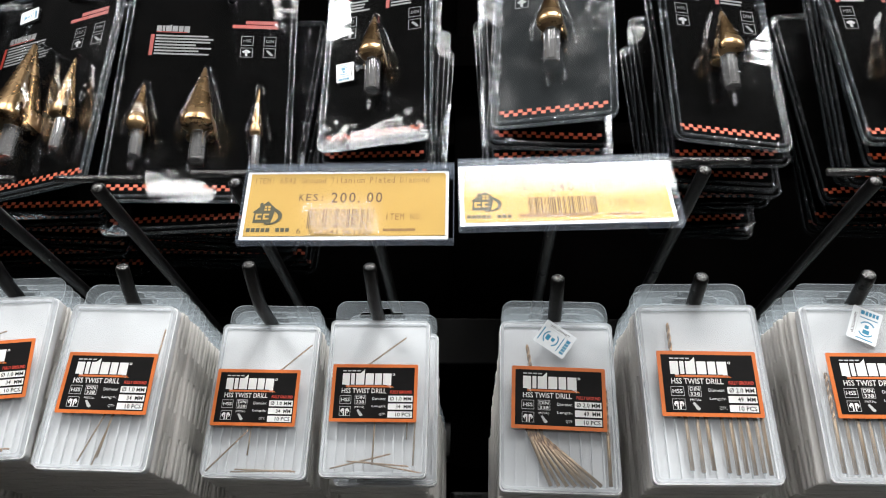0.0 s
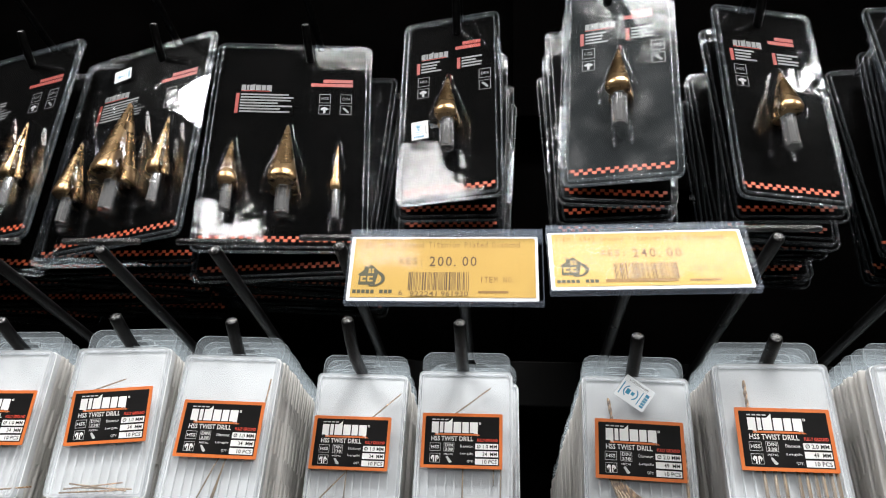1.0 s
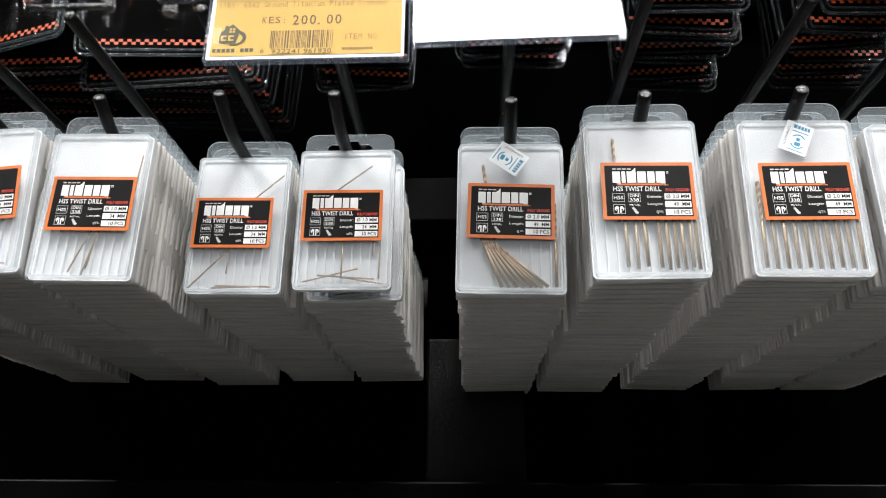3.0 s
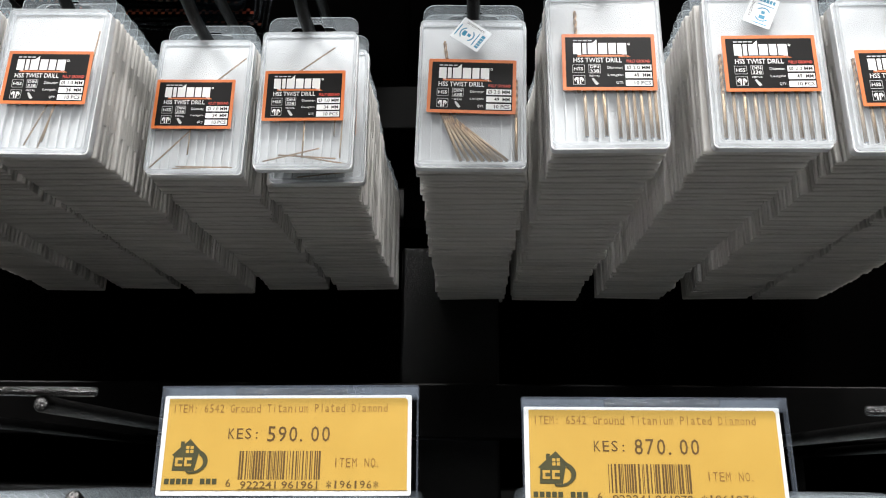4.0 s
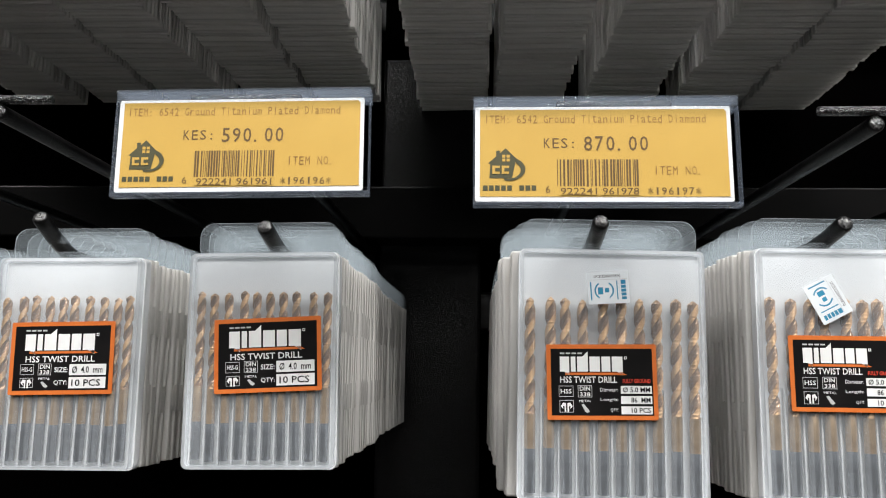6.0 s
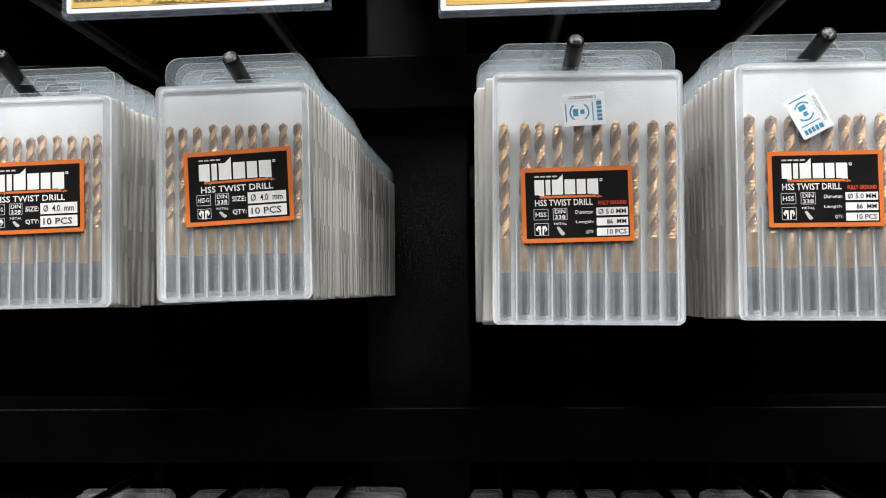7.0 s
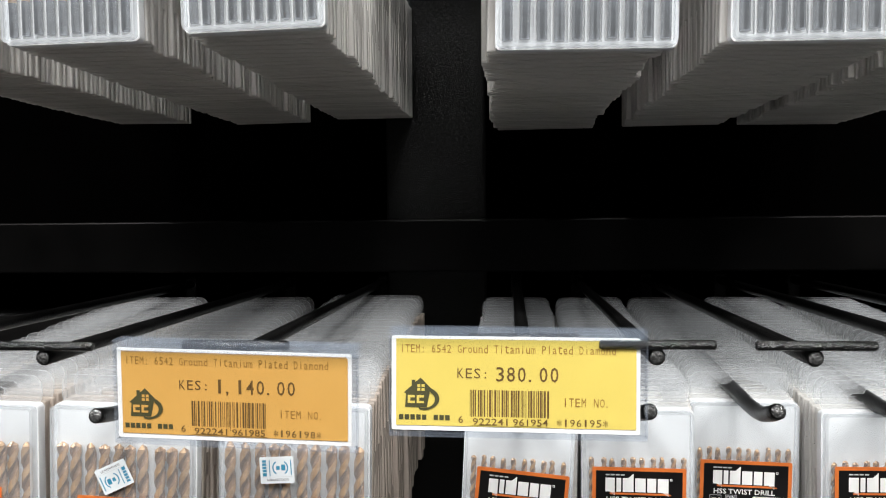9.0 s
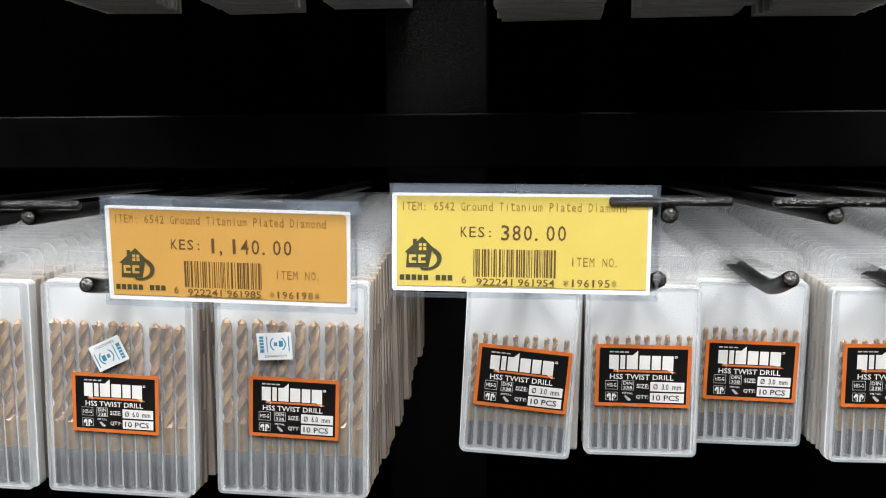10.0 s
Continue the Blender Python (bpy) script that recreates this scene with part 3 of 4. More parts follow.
def lid_mesh(w, h, t):
    """The front half: a thin window with a raised border."""
    bm = bmesh.new()
    zc = TOP - h / 2
    add_ring(bm, rounded(w - 0.0012, h - 0.0012, 0.0028, 4, 0, zc), rounded(w - 0.0040, h - 0.0040, 0.0020, 4, 0, zc), -t - 0.0002, -t * 0.56, 1)
    add_plate(bm, rounded(w - 0.0040, h - 0.0040, 0.0020, 4, 0, zc), -t + 0.0002, -t + 0.0009, 0)
    return mesh_of("lid", bm, [LID, PLASTIC])


MESHES = {k: (closed_case(*v, CASE_BROWN if k == "6.0" else CASE), tab_mesh(v[0], [TAB_CLEAR, TAB_CLEAR_EDGE] if k in ("3.0", "6.0") else [TAB, TAB_EDGE]), tray_mesh(*v), lid_mesh(*v), divider_mesh(*v)) for k, v in SIZES.items()}
LABELS = {
    "1.0": "frosted plastic box of loose thin drill bits, black label", "2.0": "frosted plastic box of short drill bits, black label",
    "3.0": "frosted plastic box of ten grey-shanked small drill bits", "4.0": "frosted plastic box of ten bronze twist drill bits",
    "5.0": "frosted plastic box of ten thick bronze drill bits", "6.0": "large frosted plastic box of ten thick brown drill bits"}
BEHIND = {}


def rear_box(kind, m, label_at=None):
    ob = thing("drill_box", m, "closed frosted plastic drill box in a hanging stack", "drill box", "drill boxes on peg hooks")
    part("case", MESHES[kind][0], ob)
    part("hanger_tab", MESHES[kind][1], ob, "clear hanger tab with a slot")
    if label_at:
        part("label", LABEL_MESH, ob, "black label with an orange border", pose(label_at[0], -SIZES[kind][2] + 0.0007, label_at[1]))
    return ob


def front_box(kind, m, label_at, label_turn, bits, sticker=None):
    """label_at: (x, z) of the label's centre; bits: rows (x, z, lean) of the drill bits; sticker: (x, z, turn)."""
    w, h, t = SIZES[kind]
    ob = thing("drill_box", m, LABELS[kind], "drill box", "drill boxes on peg hooks")
    tray = part("tray", MESHES[kind][2], ob, "frosted tray with dividers")
    for k in range(11):
        part("divider", MESHES[kind][4], tray, "", pose((k / 10 - 0.5) * (w - 0.0055), 0, 0))
    part("hanger_tab", MESHES[kind][1], ob, "clear hanger tab with a slot")
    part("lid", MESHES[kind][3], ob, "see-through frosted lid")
    lab = part("label", LABEL_MESH, ob, "black label with an orange border", pose(label_at[0], -t - 0.0006, label_at[1], 0, -label_turn, 0))
    part("label_print", PRINT_MESH[kind], lab)
    if sticker:
        st = part("sticker", STICKER_MESH, ob, "small white sticker with blue marks", pose(sticker[0], -t - 0.0012, sticker[1], 0, -sticker[2], 0))
        part("sticker_print", STICKER_PRINT, st)
    for x, z, lean in bits:
        part("drill_bit", DRILL_MESH[kind], ob, "", pose(x, -t * 0.80 + (BITS[kind][0] - 0.002) * 0.35 + random.uniform(-1, 1) * 0.0002, z, 0, lean, 0) @ pose(0, 0, 0, 0, 0, random.uniform(0, 180)))
    return ob


def upright_bits(kind, count=10, lift=0.0):
    w, h, t = SIZES[kind]
    low = TOP - h + 0.0035
    return [((k - 4.5) * (w - 0.0115) / 9, low + random.uniform(0, 0.0012) + lift, random.uniform(-0.8, 0.8)) for k in range(count)]


def loose_bits(kind, rows):
    w, h, t = SIZES[kind]
    return [(x / 1000, TOP - h + z / 1000, a) for x, z, a in rows]


# x, front y, wire height, kind, roll of the front box, label centre (mm right of and below the case's top middle), label turn, bits, sticker, gap of shift
def stack(row, x, front, zw, kind, roll, label_at, label_turn, bits, sticker=None, end=0.345, yaw=0.0, shift=0.0, second=None):
    w, h, t = SIZES[kind]
    back = front + t
    at = (label_at[0] / 1000, TOP - label_at[1] / 1000)
    st = sticker and (sticker[0] / 1000, TOP - sticker[1] / 1000, sticker[2])
    rest = zw + 0.0034
    front_box(kind, pose(x, back, rest, 0, -roll, yaw), at, label_turn, bits, st)
    if second:
        back += t + second
        front_box(kind, pose(x + 0.004, back, rest - 0.001, 0, -0.6, 0), at, 0, loose_bits(kind, [(-18, 6, 66), (-12, 3, 84), (-2, 10, 40)]))
    n = int((end - back) / t)
    pitch = (end - back) / max(n, 1)
    drift = 0.0
    for k in range(1, n + 1):
        drift = 0.8 * drift + random.uniform(-0.0011, 0.0011)
        m = (pose(x + drift + shift * min(1.0, k / 2) + roll * -0.0004 * max(0, 1 - k / 3), back + pitch * k, rest + (0.018 * k / n if row == "d" else 0.0), 0, random.uniform(-1.1, 1.1) - roll * max(0.0, 1 - k / 3), random.uniform(-0.6, 0.6)))
        if k < 12:
            rear_box(kind, m, at if k < 3 else None)
        else:
            BEHIND.setdefault(kind, []).append(m)


UP = upright_bits
stack("b", -0.390, 0.015, 1.2745, "1.0", 1, (2, 43), 0, loose_bits("1.0", [(-20, 3, 80), (-14, 6, 95), (4, 4, 85)]))
stack("b", -0.3155, 0.013, 1.2765, "1.0", 2, (0, 43), 3, loose_bits("1.0", [(-18, 5, 84), (-15, 8, 97), (-20, 3, 88), (-12, 6, 92), (-27, 58, 70)]))
stack("b", -0.2455, 0.012, 1.2720, "1.0", -1, (1, 45), 0, loose_bits("1.0", [(2, 2, 12), (4, 6, 8), (10, 30, -38), (14, 28, -25), (23, 42, 4), (-6, 4, 20)]))
stack("b", -0.1735, 0.052, 1.2760, "1.0", -0.5, (-3, 45), 0, loose_bits("1.0", [(-26, 3, 42), (-4, 12, 0), (-12, 3, 88), (1, 54, 47), (-10, 4.4, 91)]))
stack("b", -0.1070, 0.044, 1.2760, "1.0", 0, (-1, 44), 0, loose_bits("1.0", [(-23, 4, 76), (-6, 8, 100), (-11, 58, 52), (0, 6, 0), (22, 6, 1), (-14, 8, 94), (18, 20, 0)]), second=0.010)
stack("b", -0.0075, 0.016, 1.2645, "2.0", -1, (0, 42.5), -1, loose_bits("2.0", [(20, 3.5, -50), (17, 3, -47), (14, 3, -44), (11, 3, -41), (7, 3, -37), (3, 3, -33), (-1, 3, -28), (-5, 3, -22), (24.5, 3.5, 0), (-9, 28, -8)]), (-1, 10.5, -35))
stack("b", 0.0615, -0.005, 1.2660, "2.0", 0.5, (1, 42), -1, loose_bits("2.0", [(-12, 6, 0), (-7, 5, 1), (-2, 6, -1), (9, 4, 0), (13, 5, 0.5), (17, 4, -0.5), (21, 5, 0), (24, 4, 0), (-15, 31, 0), (5, 5, 0)]))
stack("b", 0.1470, -0.001, 1.2680, "2.0", -0.5, (1, 43), 0.5, UP("2.0"), (-1, 12, 66), shift=-0.006)
stack("b", 0.2180, 0.004, 1.2680, "2.0", 0.5, (0, 49), 0, UP("2.0"))
stack("b", 0.2850, 0.004, 1.2680, "2.0", 0.5, (0, 45), 0, UP("2.0"))

stack("c", -0.2900, 0.004, 0.9890, "4.0", 0, (0, 47), 0, UP("4.0"), end=0.330)
stack("c", -0.1765, 0.004, 0.9870, "4.0", 0.5, (0, 47), 1, UP("4.0"), end=0.330)
stack("c", -0.0840, 0.0, 0.9895, "4.0", 1.0, (3.5, 47), 2, UP("4.0"), end=0.330)
stack("c", 0.0755, 0.004, 0.9925, "5.0", -0.8, (-5, 60), 1.5, UP("5.0"), (-2, 18, 4), end=0.332, shift=-0.0075)
stack("c", 0.1825, 0.004, 0.9935, "5.0", -0.6, (-6, 56), 0.5, UP("5.0"), (-12.5, 23.5, -62), end=0.332, shift=-0.004)
stack("c", 0.2790, 0.004, 0.9925, "5.0", 0, (0, 55), 0, UP("5.0"), end=0.332)

stack("d", -0.2680, 0.045, 0.700, "6.0", -1, (-2, 62), -1, UP("6.0"), end=0.300)
stack("d", -0.1740, 0.042, 0.700, "6.0", -1.5, (-0.5, 66), -0.5, UP("6.0"), (-3, 38, 26), end=0.300)
stack("d", -0.0780, 0.042, 0.702, "6.0", -1.2, (2, 68), -1, UP("6.0"), (-8, 34.5, -176), end=0.300)
stack("d", 0.0440, 0.045, 0.700, "3.0", -3.0, (2, 48), -2.5, UP("3.0"), end=0.300)
stack("d", 0.1050, 0.050, 0.700, "3.0", 0, (0.2, 46.7), -0.5, UP("3.0"), end=0.300)
stack("d", 0.1655, 0.070, 0.700, "3.0", -0.5, (0.5, 48.5), -1, UP("3.0"), end=0.300)
stack("d", 0.2280, 0.050, 0.700, "3.0", 0.5, (0, 44), 0, UP("3.0"), end=0.300)
stack("d", 0.2920, 0.050, 0.700, "3.0", 0.5, (0, 44), 0, UP("3.0"), end=0.300)

# the boxes deep in the stacks, past those that can be told apart
verts, faces, mats = [], [], []
for kind, places in BEHIND.items():
    for me, slot in ((MESHES[kind][0], 3 if kind == "6.0" else 0), (MESHES[kind][1], 4 if kind in ("3.0", "6.0") else 1)):
        co = [v.co.copy() for v in me.vertices]
        polys = [(tuple(q.vertices), q.material_index) for q in me.polygons]
        for m in places:
            n = len(verts)
            verts += [(m @ c)[:] for c in co]
            faces += [tuple(n + i for i in f) for f, k in polys]
            mats += [slot + k for f, k in polys]
me = bpy.data.meshes.new("drill_boxes_behind")
me.from_pydata(verts, [], faces)
for m in (CASE, TAB, TAB_EDGE, CASE_BROWN, TAB_CLEAR, TAB_CLEAR_EDGE):
    me.materials.append(m)
me.polygons.foreach_set("material_index", mats)
me.update()
tagged(new("drill_boxes_behind", me), "rows of frosted drill boxes deep on the hooks", "drill boxes", kind="stuff")

# hooks: x, end of the wire, wire height, arm end (y, z)
for x, tip, zw, arm in (
        (-0.390, (-0.391, 0.0, 1.283), 1.2745, (-0.039, 1.312)), (-0.3165, (-0.3184, 0.0, 1.2864), 1.2765, (-0.039, 1.312)),
        (-0.248, (-0.2465, 0.002, 1.2855), 1.2720, (-0.039, 1.312)), (-0.176, (-0.176, 0.002, 1.287), 1.2760, (-0.039, 1.315)),
        (-0.109, (-0.109, 0.002, 1.286), 1.2760, (-0.039, 1.316)), (-0.0075, (-0.0077, -0.003, 1.277), 1.2645, (-0.039, 1.319)),
        (0.065, (0.0635, -0.015, 1.2725), 1.2660, (-0.040, 1.321)), (0.150, (0.147, -0.015, 1.274), 1.2680, (-0.037, 1.316)),
        (0.220, (0.220, -0.012, 1.275), 1.2680, (-0.037, 1.316)), (0.286, (0.286, -0.012, 1.275), 1.2680, (-0.037, 1.316)),
        (-0.290, (-0.290, 0.0, 1.001), 0.9890, (-0.036, 1.040)), (-0.1915, (-0.191, 0.001, 1.001), 0.9870, (-0.036, 1.040)),
        (-0.084, (-0.084, 0.001, 0.997), 0.9895, (-0.036, 1.040)), (0.070, (0.070, 0.0, 1.0), 0.9925, (-0.036, 1.037)),
        (0.177, (0.178, 0.0, 1.0), 0.9935, (-0.034, 1.035)), (0.280, (0.280, 0.0, 1.0), 0.9925, (-0.034, 1.035)),
        (-0.265, (-0.265, 0.0, 0.709), 0.700, (-0.034, 0.737)), (-0.168, (-0.164, 0.0, 0.703), 0.697, (-0.034, 0.738)),
        (-0.080, (-0.080, 0.0, 0.709), 0.702, (-0.034, 0.739)), (0.044, (0.044, 0.0, 0.709), 0.700, (-0.031, 0.742)),
        (0.0985, (0.1017, 0.0, 0.7085), 0.700, (-0.034, 0.740)), (0.161, (0.1585, 0.0, 0.7092), 0.700, (-0.035, 0.740)),
        (0.226, (0.226, 0.0, 0.709), 0.700, (-0.035, 0.740)), (0.290, (0.290, 0.0, 0.709), 0.700, (-0.035, 0.740))):
    peg_hook(x, tip, zw, arm, rise=0.018 if zw < 0.8 else 0.0)


# ---- price tags: a clear sleeve with a yellow slip, clipped on a cross bar ----
TW, TH = 107.0, 45.0


def price_tag(x, y, ztop, tilt, roll, price, code, item, paper, faded=False):
    """ztop: upper edge; tilt: degrees that the lower edge swings forward."""
    tag = thing("price_tag", pose(x, y, ztop, -tilt, -roll, 0), "clear plastic price tag holder with a printed yellow slip", "price tag", "price tags on the hooks")
    mid = -TH / 2000
    bm = bmesh.new()
    add_plate(bm, rounded(0.1034, 0.0398, 0.0008, 2, -0.0010, mid - 0.0006), -0.0002, 0.0002)
    slip = part("paper_slip", mesh_of("paper_slip", bm, WHITE_INK), tag, "white-edged yellow paper slip")
    p = Print(TW, TH, 0.0001)
    ink = PALE_INK
    rim = [(2.8, 41.0), (102.6, 41.0), (102.6, 5.4), (101.6, 4.4), (2.8, 4.4)]
    p.poly(rim, paper, 4)
    p.spaced("ITEM: 6542 Ground Titanium Plated Diamond", 4.4, 6.8, 94.5, 10.2, ink, 5)
    p.spaced("KES:", 28.3, 16.6, 42.3, 20.8, BROWN_INK, 5)
    p.spaced(price, 44.4, 15.8, 44.4 + 4.5 * len(price), 22.0, BROWN_INK, 5, 0.006)
    bars = random.Random(price)
    bx = 34.0
    while bx < 67.0:
        bw = bars.choice((0.28, 0.28, 0.55, 0.8))
        p.rect(bx, 25.6, bx + bw, 36.8 if bars.random() < 0.9 else 38.2, BROWN_INK, 5)
        bx += bw + bars.choice((0.3, 0.3, 0.55, 0.8))
    if code:
        p.text(code[0], 29.2, 36.6, 31.2, 39.6, BROWN_INK, 5)
        for k, some in enumerate(code[1:]):
            p.rect(34.6 + 16.8 * k, 37.0, 50.2 + 16.8 * k, 40.4, paper, 6)
            p.text(some, 35.2 + 16.8 * k, 37.4, 49.8 + 16.8 * k, 40.3, BROWN_INK, 7, 0.008)
    else:
        p.rect(29.2, 36.4, 66.0, 38.4, PALE_INK, 6)
    p.spaced("ITEM NO.", 72.4, 28.4, 92.6, 32.0, ink, 5)
    if item:
        p.spaced(item, 69.8, 37.2, 91.5, 40.2, BROWN_INK, 5)
    else:
        p.rect(72.0, 37.0, 88.0, 38.4, PALE_INK, 5)
    # the shop's mark: a small house with a swoosh, and a bar for its name
    p.poly([(6.6, 33.4), (15.8, 33.4), (17.2, 26.6), (18.2, 27.2), (19.0, 26.6), (13.2, 20.8), (11.0, 22.8), (11.0, 21.8), (9.4, 21.8), (9.4, 24.2), (6.0, 27.2), (7.0, 27.6)], OLIVE_INK, 5)
    for wx in (11.8, 13.6):
        for wy in (23.6, 25.2):
            p.rect(wx, wy, wx + 1.3, wy + 1.2, paper, 6)
    swoosh = [(14.6 + 6.6 * math.cos(radians(a)), 29.6 + 4.9 * math.sin(radians(a))) for a in range(-62, 120, 14)]
    swoosh += [(14.4 + 4.9 * math.cos(radians(a)), 30.0 + 3.6 * math.sin(radians(a))) for a in range(116, -60, -14)]
    p.poly(swoosh[::-1], OLIVE_INK, 6)
    for wx in (7.8, 11.6):
        p.rect(wx, 28.2, wx + 3.0, 31.6, paper, 7)
        p.rect(wx + 1.1, 29.2, wx + 3.0, 30.6, OLIVE_INK, 8)
    for k in range(9):
        if k != 5:
            p.rect(4.0 + 2.45 * k, 36.4, 5.9 + 2.45 * k, 38.6, OLIVE_INK, 5)
    part("slip_print", p.mesh("slip_print"), slip, "brown print", pose(0, 0.0, mid))
    bm = bmesh.new()
    add_plate(bm, rounded(TW / 1000, TH / 1000 - 0.004, 0.0006, 2, 0, mid - 0.002), -0.0022, -0.0016)
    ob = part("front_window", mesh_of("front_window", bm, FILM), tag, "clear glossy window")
    bm = bmesh.new()
    add_plate(bm, rounded(TW / 1000, TH / 1000 - 0.004, 0.0006, 2, 0, mid - 0.002), 0.0012, 0.0018)
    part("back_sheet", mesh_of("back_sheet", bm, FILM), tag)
    bm = bmesh.new()
    add_box(bm, -TW / 2000, TW / 2000, -0.0026, 0.0022, -TH / 1000 - 0.0004, -TH / 1000 + 0.0014, 0.0004)
    part("lower_fold", mesh_of("lower_fold", bm, SLEEVE_EDGE), tag)
    bm = bmesh.new()
    for yy in (-0.0026, 0.0052):
        add_box(bm, -TW / 2000, TW / 2000, yy, yy + 0.0008, -0.0040, 0.0, 0.0002, 1)
    add_box(bm, -TW / 2000, TW / 2000, -0.0026, 0.0060, -0.0002, 0.0006, 0.0002)
    add_box(bm, -TW / 2000, TW / 2000, -0.0020, 0.0060, -0.0046, -0.0041, 0.0002)
    part("clip_channel", mesh_of("clip_channel", bm, [SLEEVE_EDGE, FILM]), tag, "clear channel clipped on the cross bar")
    bm = bmesh.new()
    add_box(bm, 0, 0.0006, -0.0022, 0.0016, -TH / 1000 + 0.001, -0.004, 0.0001)
    edge = mesh_of("side_edge", bm, SLEEVE_EDGE)
    for xx in (-TW / 2000, TW / 2000 - 0.0006):
        part("side_edge", edge, tag, "", pose(xx, 0, 0))
    return tag


price_tag(-0.1155, -0.0425, 1.3225, 1.5, 0.3, "200.00", ("6", "922241", "961930"), None, YELLOW)
price_tag(-0.0070, -0.0430, 1.3258, 12.0, 1.6, "240.00", None, None, YELLOW)
price_tag(-0.0840, -0.0400, 1.0472, 1.0, 0.7, "590.00", ("6", "922241", "961961"), "*196196*", YELLOW)
price_tag(0.0655, -0.0400, 1.0436, 0.5, 0.2, "870.00", ("6", "922241", "961978"), "*196197*", YELLOW)
price_tag(-0.0790, -0.0385, 0.7455, -3.0, -1.4, "1,140.00", ("6", "922241", "961985"), "*196198*", YELLOW_DEEP)
price_tag(0.0410, -0.0350, 0.7515, 2.0, -0.5, "380.00", ("6", "922241", "961954"), "*196195*", YELLOW_LIGHT)


# ---- step drills in blister packs ----
def step_drill_mesh(r, cone, shank_r, shank):
    """Finely stepped cone on a three-sided shank; the cone's base is at z 0, its tip above."""
    bm = bmesh.new()
    n, steps = 32, 12
    prof = [(shank_r * 0.86, -shank), (shank_r, -shank + 0.0012), (shank_r, -0.003), (shank_r * 1.05, -0.0022), (r * 0.80, -0.0018), (r * 0.97, -0.0004), (r, 0.0012)]
    for k in range(steps):
        rr = r * (1 - (k + 0.5) / steps * 0.90)
        z1 = 0.003 + (cone - 0.006) * (k + 1) / steps
        prof += [(rr * 1.01, z1 - (cone - 0.006) / steps * 0.72), (rr, z1 - 0.0003)]
    prof += [(r * 0.07, cone - 0.0015), (r * 0.02, cone)]
    rings = []
    for i, (rr, z) in enumerate(prof):
        ring = []
        for k in range(n):
            a = 2 * math.pi * k / n
            if i < 4:
                s = min(1.0, 0.90 / max(math.cos((a + math.pi / 3) % (2 * math.pi / 3) - math.pi / 3), 0.1))
            else:
                gap = min(abs((a - g + math.pi) % (2 * math.pi) - math.pi) for g in (0.5, 0.5 + math.pi))
                s = 1.0 - 0.58 * max(0.0, 1 - gap / 0.80) ** 0.8
            ring.append(bm.verts.new((rr * s * math.cos(a), rr * s * math.sin(a), z)))
        rings.append(ring)
    for i, (r0, r1) in enumerate(zip(rings, rings[1:])):
        for k in range(n):
            f = bm.faces.new((r0[k], r0[(k + 1) % n], r1[(k + 1) % n], r1[k]))
            f.material_index, f.smooth = (1 if i < 3 else 0), not 3 <= i <= 5
    bm.faces.new(rings[0][::-1]).material_index = 1
    bm.faces.new(rings[-1])
    return mesh_of("step_drill", bm, [TITAN, CHROME])


def bubble_mesh(items, depth):
    """Front halves of clear hulls round the bits: rows of (x, z, r, cone, shank_r, shank)."""
    bm = bmesh.new()
    for x, z, r, cone, sr, sh in items:
        prof = [(0.001, -sh - 0.004), (sr + 0.003, -sh - 0.003), (sr + 0.0035, -0.005), (r + 0.002, -0.003), (r + 0.0035, 0.004), (r * 0.5 + 0.003, cone * 0.6), (0.004, cone + 0.003), (0.0005, cone + 0.004)]
        n = 10
        rings = []
        for rr, dz in prof:
            rings.append([bm.verts.new((x - rr * math.cos(math.pi * k / n), -0.0022 - (depth + rr) * math.sin(math.pi * k / n) ** 0.8 if 0 < k < n else -0.0022, z + dz)) for k in range(n + 1)])
        for r0, r1 in zip(rings, rings[1:]):
            for k in range(n):
                bm.faces.new((r0[k], r0[k + 1], r1[k + 1], r1[k])).smooth = True
    return mesh_of("bubble", bm, BLISTER)


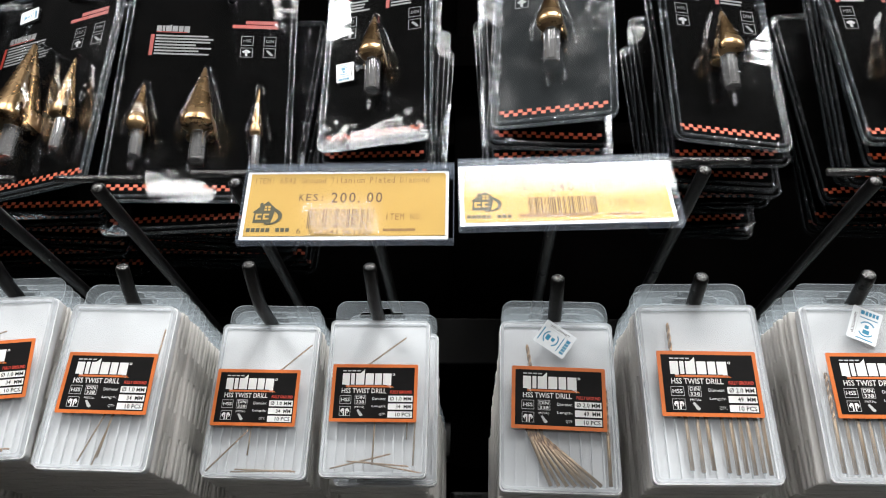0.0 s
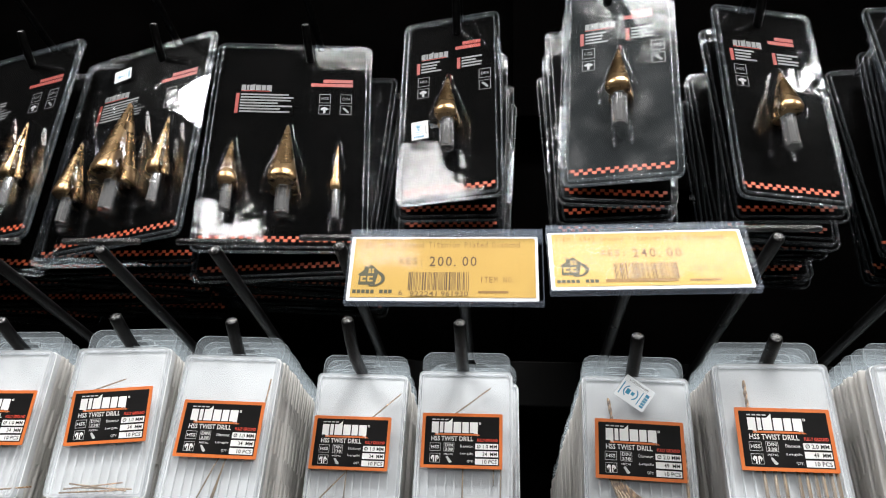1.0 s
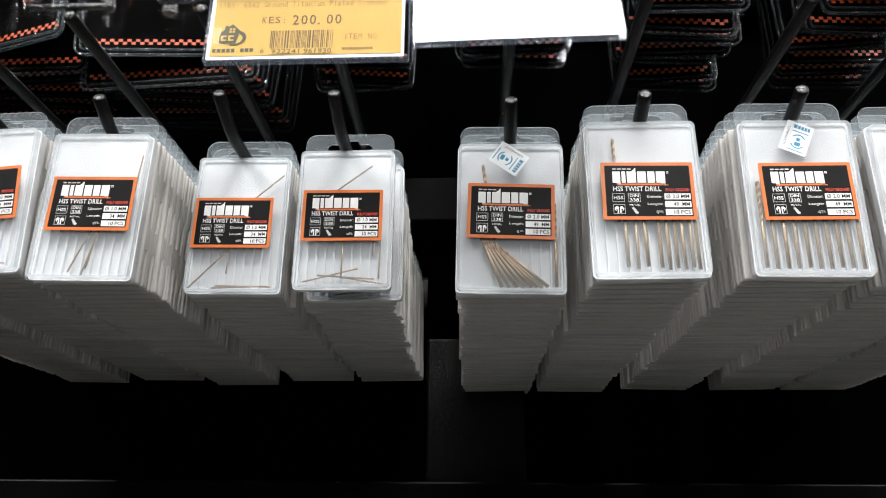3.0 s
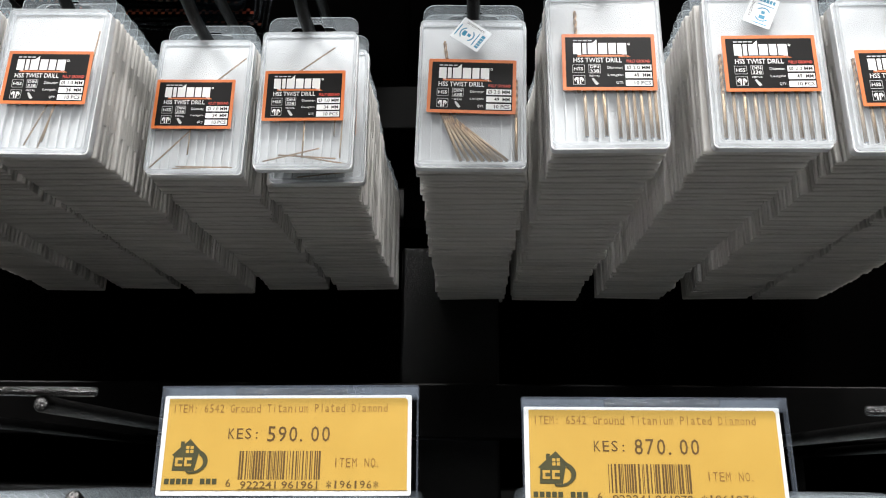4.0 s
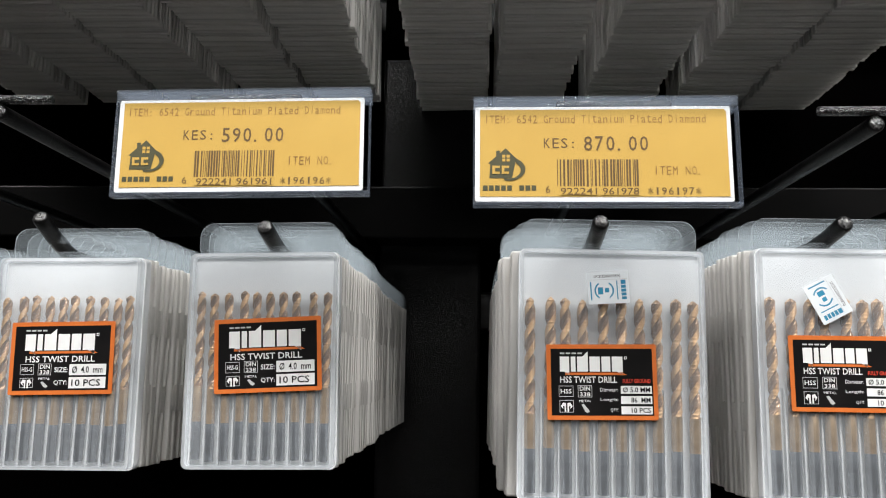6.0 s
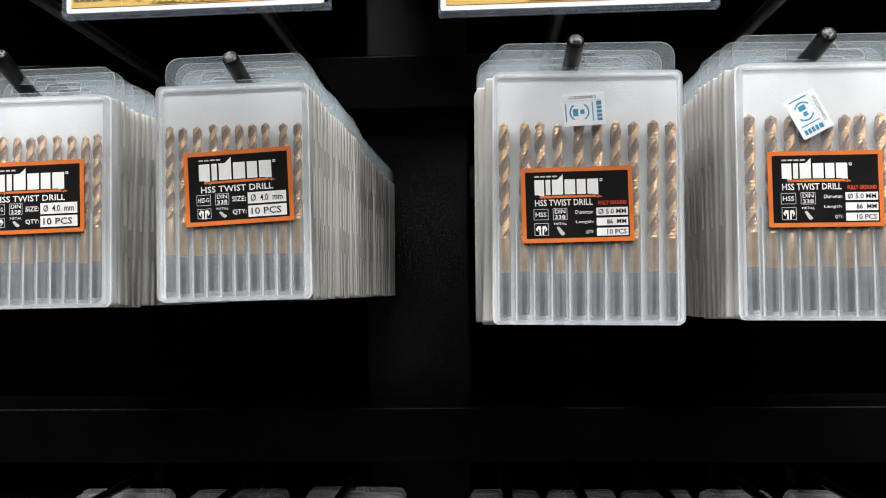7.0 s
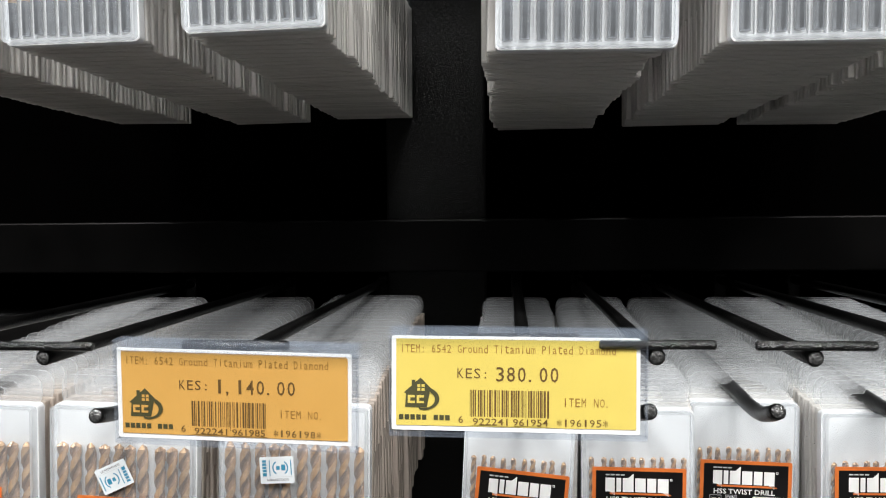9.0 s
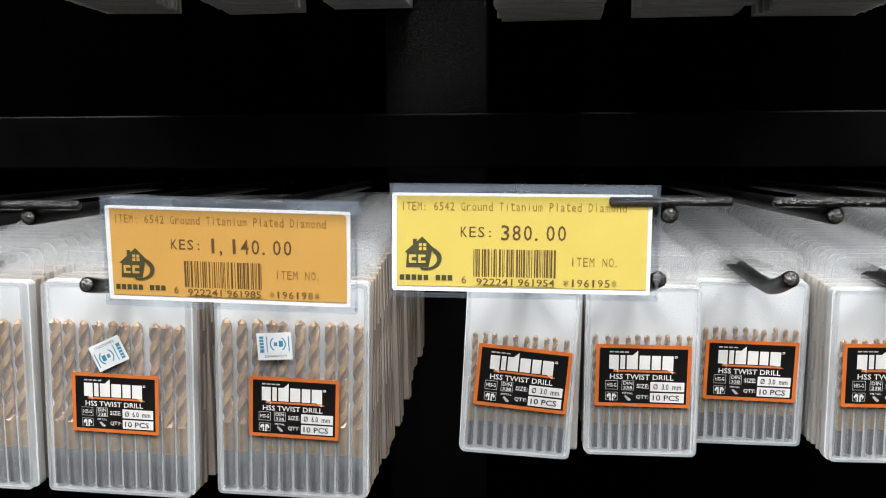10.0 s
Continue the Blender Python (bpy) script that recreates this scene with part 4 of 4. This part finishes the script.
def card_print(w, h, kind):
    """Card face in millimetres: mark, red strips, lines of small writing as bars, icons."""
    p = Print(w, h)
    brand_w = 0.20 * w if kind != "single" else 0.30 * w
    x0, y0 = 0.16 * w, (0.20 if kind != "single" else 0.17) * h
    brand_shape(p, x0, y0, x0 + brand_w, y0 + 6.2, CARD_INK, 1)
    p.rect(x0, y0 + 6.6, x0 + brand_w * 0.95, y0 + 7.5, CARD_RED, 1)
    rx = 0.70 * w if kind != "single" else 0.62 * w
    p.rect(rx, y0 - 8.5, rx + 0.2 * w, y0 - 4.6, CARD_RED, 1)
    p.rect(rx - 0.08 * w, y0 - 3.6, rx + 0.2 * w, y0 + 0.2, CARD_RED, 1)
    cols = ((x0 - 4.0, 0.34 * w),) if kind != "single" else ((x0 - 4.0, 0.22 * w), (0.56 * w, 0.22 * w))
    for cx, cw in cols:
        p.rect(cx, y0 + 10, cx + 3.0, y0 + (33 if kind != "single" else 23), CARD_RED, 1)
        for k in range(7 if kind != "single" else 4):
            p.rect(cx + 4.2, y0 + 10.2 + 3.3 * k, cx + 4.2 + cw * random.uniform(0.72, 1.05), y0 + 12.0 + 3.3 * k, CARD_INK, 1)
    ix = (0.68 * w, 0.82 * w) if kind != "single" else (0.13 * w, 0.80 * w)
    for i, cx in enumerate(ix):
        for k in range(2):
            top = y0 + (9 if kind != "single" else 27) + 13.0 * k
            p.border(cx, top, cx + 10.5, top + 10.5, 0.5, CARD_INK, 1)
            if k == 0:
                p.text(("HSS", "DIN")[i], cx + 2.0, top + 3.6, cx + 8.5, top + 6.8, CARD_INK, 1)
            elif i == 0:
                p.poly([(cx + 5.2, top + 1.8), (cx + 1.4, top + 4.4), (cx + 3.2, top + 6.0), (cx + 4.2, top + 5.0), (cx + 4.2, top + 9.0), (cx + 6.2, top + 9.0), (cx + 6.2, top + 5.0), (cx + 7.2, top + 6.0), (cx + 9.0, top + 4.4)][::-1], GREY_INK, 1)
            else:
                p.poly([(cx + 2.2, top + 3.0), (cx + 4.0, top + 2.0), (cx + 8.6, top + 7.6), (cx + 7.0, top + 8.8)][::-1], CARD_INK, 1)
    return p.mesh("card_print")


def checker_mesh(w, h):
    """Two rows of small squares along the card's lower edge."""
    p = Print(w, h)
    size = 3.3
    n = int((w - 5) / size)
    for k in range(n):
        for r in range(2):
            if (k + r) % 2 == 0:
                p.rect(2.5 + size * k, h - 12.0 + 2.6 * r, 2.5 + size * (k + 1), h - 12.0 + 2.6 * (r + 1), CHECK, 1)
    return p.mesh("checker_strip")


PACK = {"set": (138.0, 216.0, [(0.001, -0.163, 0.0180, 0.064, 0.0060, 0.027), (-0.046, -0.161, 0.0115, 0.046, 0.0046, 0.025), (0.045, -0.163, 0.0065, 0.046, 0.0034, 0.030)]),
        "large_set": (138.0, 216.0, [(0.001, -0.160, 0.0200, 0.086, 0.0062, 0.030), (-0.046, -0.166, 0.0130, 0.060, 0.0048, 0.026), (0.045, -0.160, 0.0095, 0.060, 0.0040, 0.030)]),
        "single": (82.0, 190.0, [(0.000, -0.120, 0.0140, 0.046, 0.0060, 0.030)])}
PACKS = {}
for kind, (w, h, items) in PACK.items():
    bm = bmesh.new()
    add_plate(bm, rounded(w / 1000, h / 1000, 0.005, 4, 0, -h / 2000), 0.0, 0.0008)
    card = mesh_of("backing_card", bm, CARD)
    bm = bmesh.new()
    add_plate(bm, rounded(w / 1000 + 0.007, h / 1000 + 0.009, 0.008, 5, 0, -h / 2000), -0.0022, -0.0016)
    sheet = mesh_of("clear_shell", bm, BLISTER)
    bm = bmesh.new()
    for inset, y0, y1 in ((0.0, -0.0034, -0.0006), (0.0042, -0.0042, -0.0022)):
        ww, hh = w / 1000 + 0.007 - 2 * inset, h / 1000 + 0.009 - 2 * inset
        add_ring(bm, rounded(ww, hh, 0.008 - inset, 5, 0, -h / 2000), rounded(ww - 0.0024, hh - 0.0024, 0.0068 - inset, 5, 0, -h / 2000), y0, y1)
    rim = mesh_of("shell_rim", bm, BLISTER_EDGE)
    # copy of the shell with the reflection haze in its material
    hazy_sheet = sheet.copy()
    hazy_sheet.materials[0] = BLISTER_HAZE
    # rear packs' rim: the same mesh in the shade-toned material
    shaded_rim = rim.copy()
    shaded_rim.materials[0] = BLISTER_EDGE_SHADED
    PACKS[kind] = (card, sheet, hazy_sheet, rim, shaded_rim, card_print(w, h, kind), checker_mesh(w, h), [bubble_mesh([i], 0.0065) for i in items], [(step_drill_mesh(*i[2:]), i) for i in items])


def blister_pack(kind, m, full=True, sticker=None, hazy=False):
    """Origin at the upper edge's middle."""
    card, sheet, hazy_sheet, rim, shaded_rim, print_, check, bubble, bits = PACKS[kind]
    h = PACK[kind][1]
    ob = thing("blister_pack", m, "clear blister pack of three gold step drills on black card" if kind != "single" else "clear blister pack with one gold step drill on black card", "blister pack", "blister packs of step drills")
    c = part("backing_card", card, ob, "black card with red and white print")
    part("checker_strip", check, c, "orange and black checker strip", pose(0, 0, -h / 2000))
    part("clear_shell", hazy_sheet if hazy else sheet, ob, "dusty scuffed shell with a grey reflection haze painted in" if hazy else "")
    part("shell_rim", rim if full else shaded_rim, ob)
    if full:
        part("card_print", print_, c, "", pose(0, 0, -h / 2000))
        for me in bubble:
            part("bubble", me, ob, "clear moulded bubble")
        for me, i in bits:
            part("step_drill", me, ob, "gold stepped cone on a steel shank", pose(i[0], -0.0092 - i[2] * 0.25, i[1], 0, 0, random.uniform(-38, -22)))
    if sticker:
        st = part("sticker", STICKER_MESH, ob, "small white sticker", pose(sticker[0], -0.0030, sticker[1], 0, sticker[2], 0))
        part("sticker_print", STICKER_PRINT, st)
    return ob


# kind, x, y, height of the lower edge, roll, yaw, packs behind, sticker
for kind, x, y, low, roll, yaw, lean, behind, sticker in (
        ("large_set", -0.548, 0.130, 1.406, 3, -14, 0, 7, None), ("large_set", -0.412, 0.122, 1.404, 3, -15, 0, 7, (-0.030, -0.022, -8)),
        ("set", -0.268, 0.127, 1.404, 4, 8, 0, 6, None), ("single", -0.127, 0.100, 1.436, 1.5, -10, 0, 8, (-0.026, -0.120, 86)),
        ("single", 0.003, 0.062, 1.428, -3, -13, 0, 9, None), ("single", 0.134, 0.090, 1.428, -1, 10, 0, 8, None),
        ("single", 0.272, 0.096, 1.432, 1, 2, 0, 8, None)):
    h = PACK[kind][1] / 1000
    top = low + h
    turn = pose(0, 0, 0, lean, -roll, yaw)
    mid = Vector((x, y, low)) - turn @ Vector((0, 0, -h))
    blister_pack(kind, Matrix.Translation(mid) @ turn, True, sticker, x == 0.003)
    for k in range(1, min(behind, 7) + 1):
        dy = 0.0165 * k
        r2, y2 = random.uniform(-4, 4), random.uniform(-3, 3)
        turn2 = pose(0, 0, 0, 0, -r2, y2)
        at = Vector((x + random.uniform(-0.006, 0.006), y + dy, low - 0.006 - random.uniform(0, 0.012))) - turn2 @ Vector((0, 0, -h))
        blister_pack(kind, Matrix.Translation(at) @ turn2, False)
    peg_hook(x, (x, y - 0.03, top + 0.004), top - 0.012, (-0.039, top + 0.028))
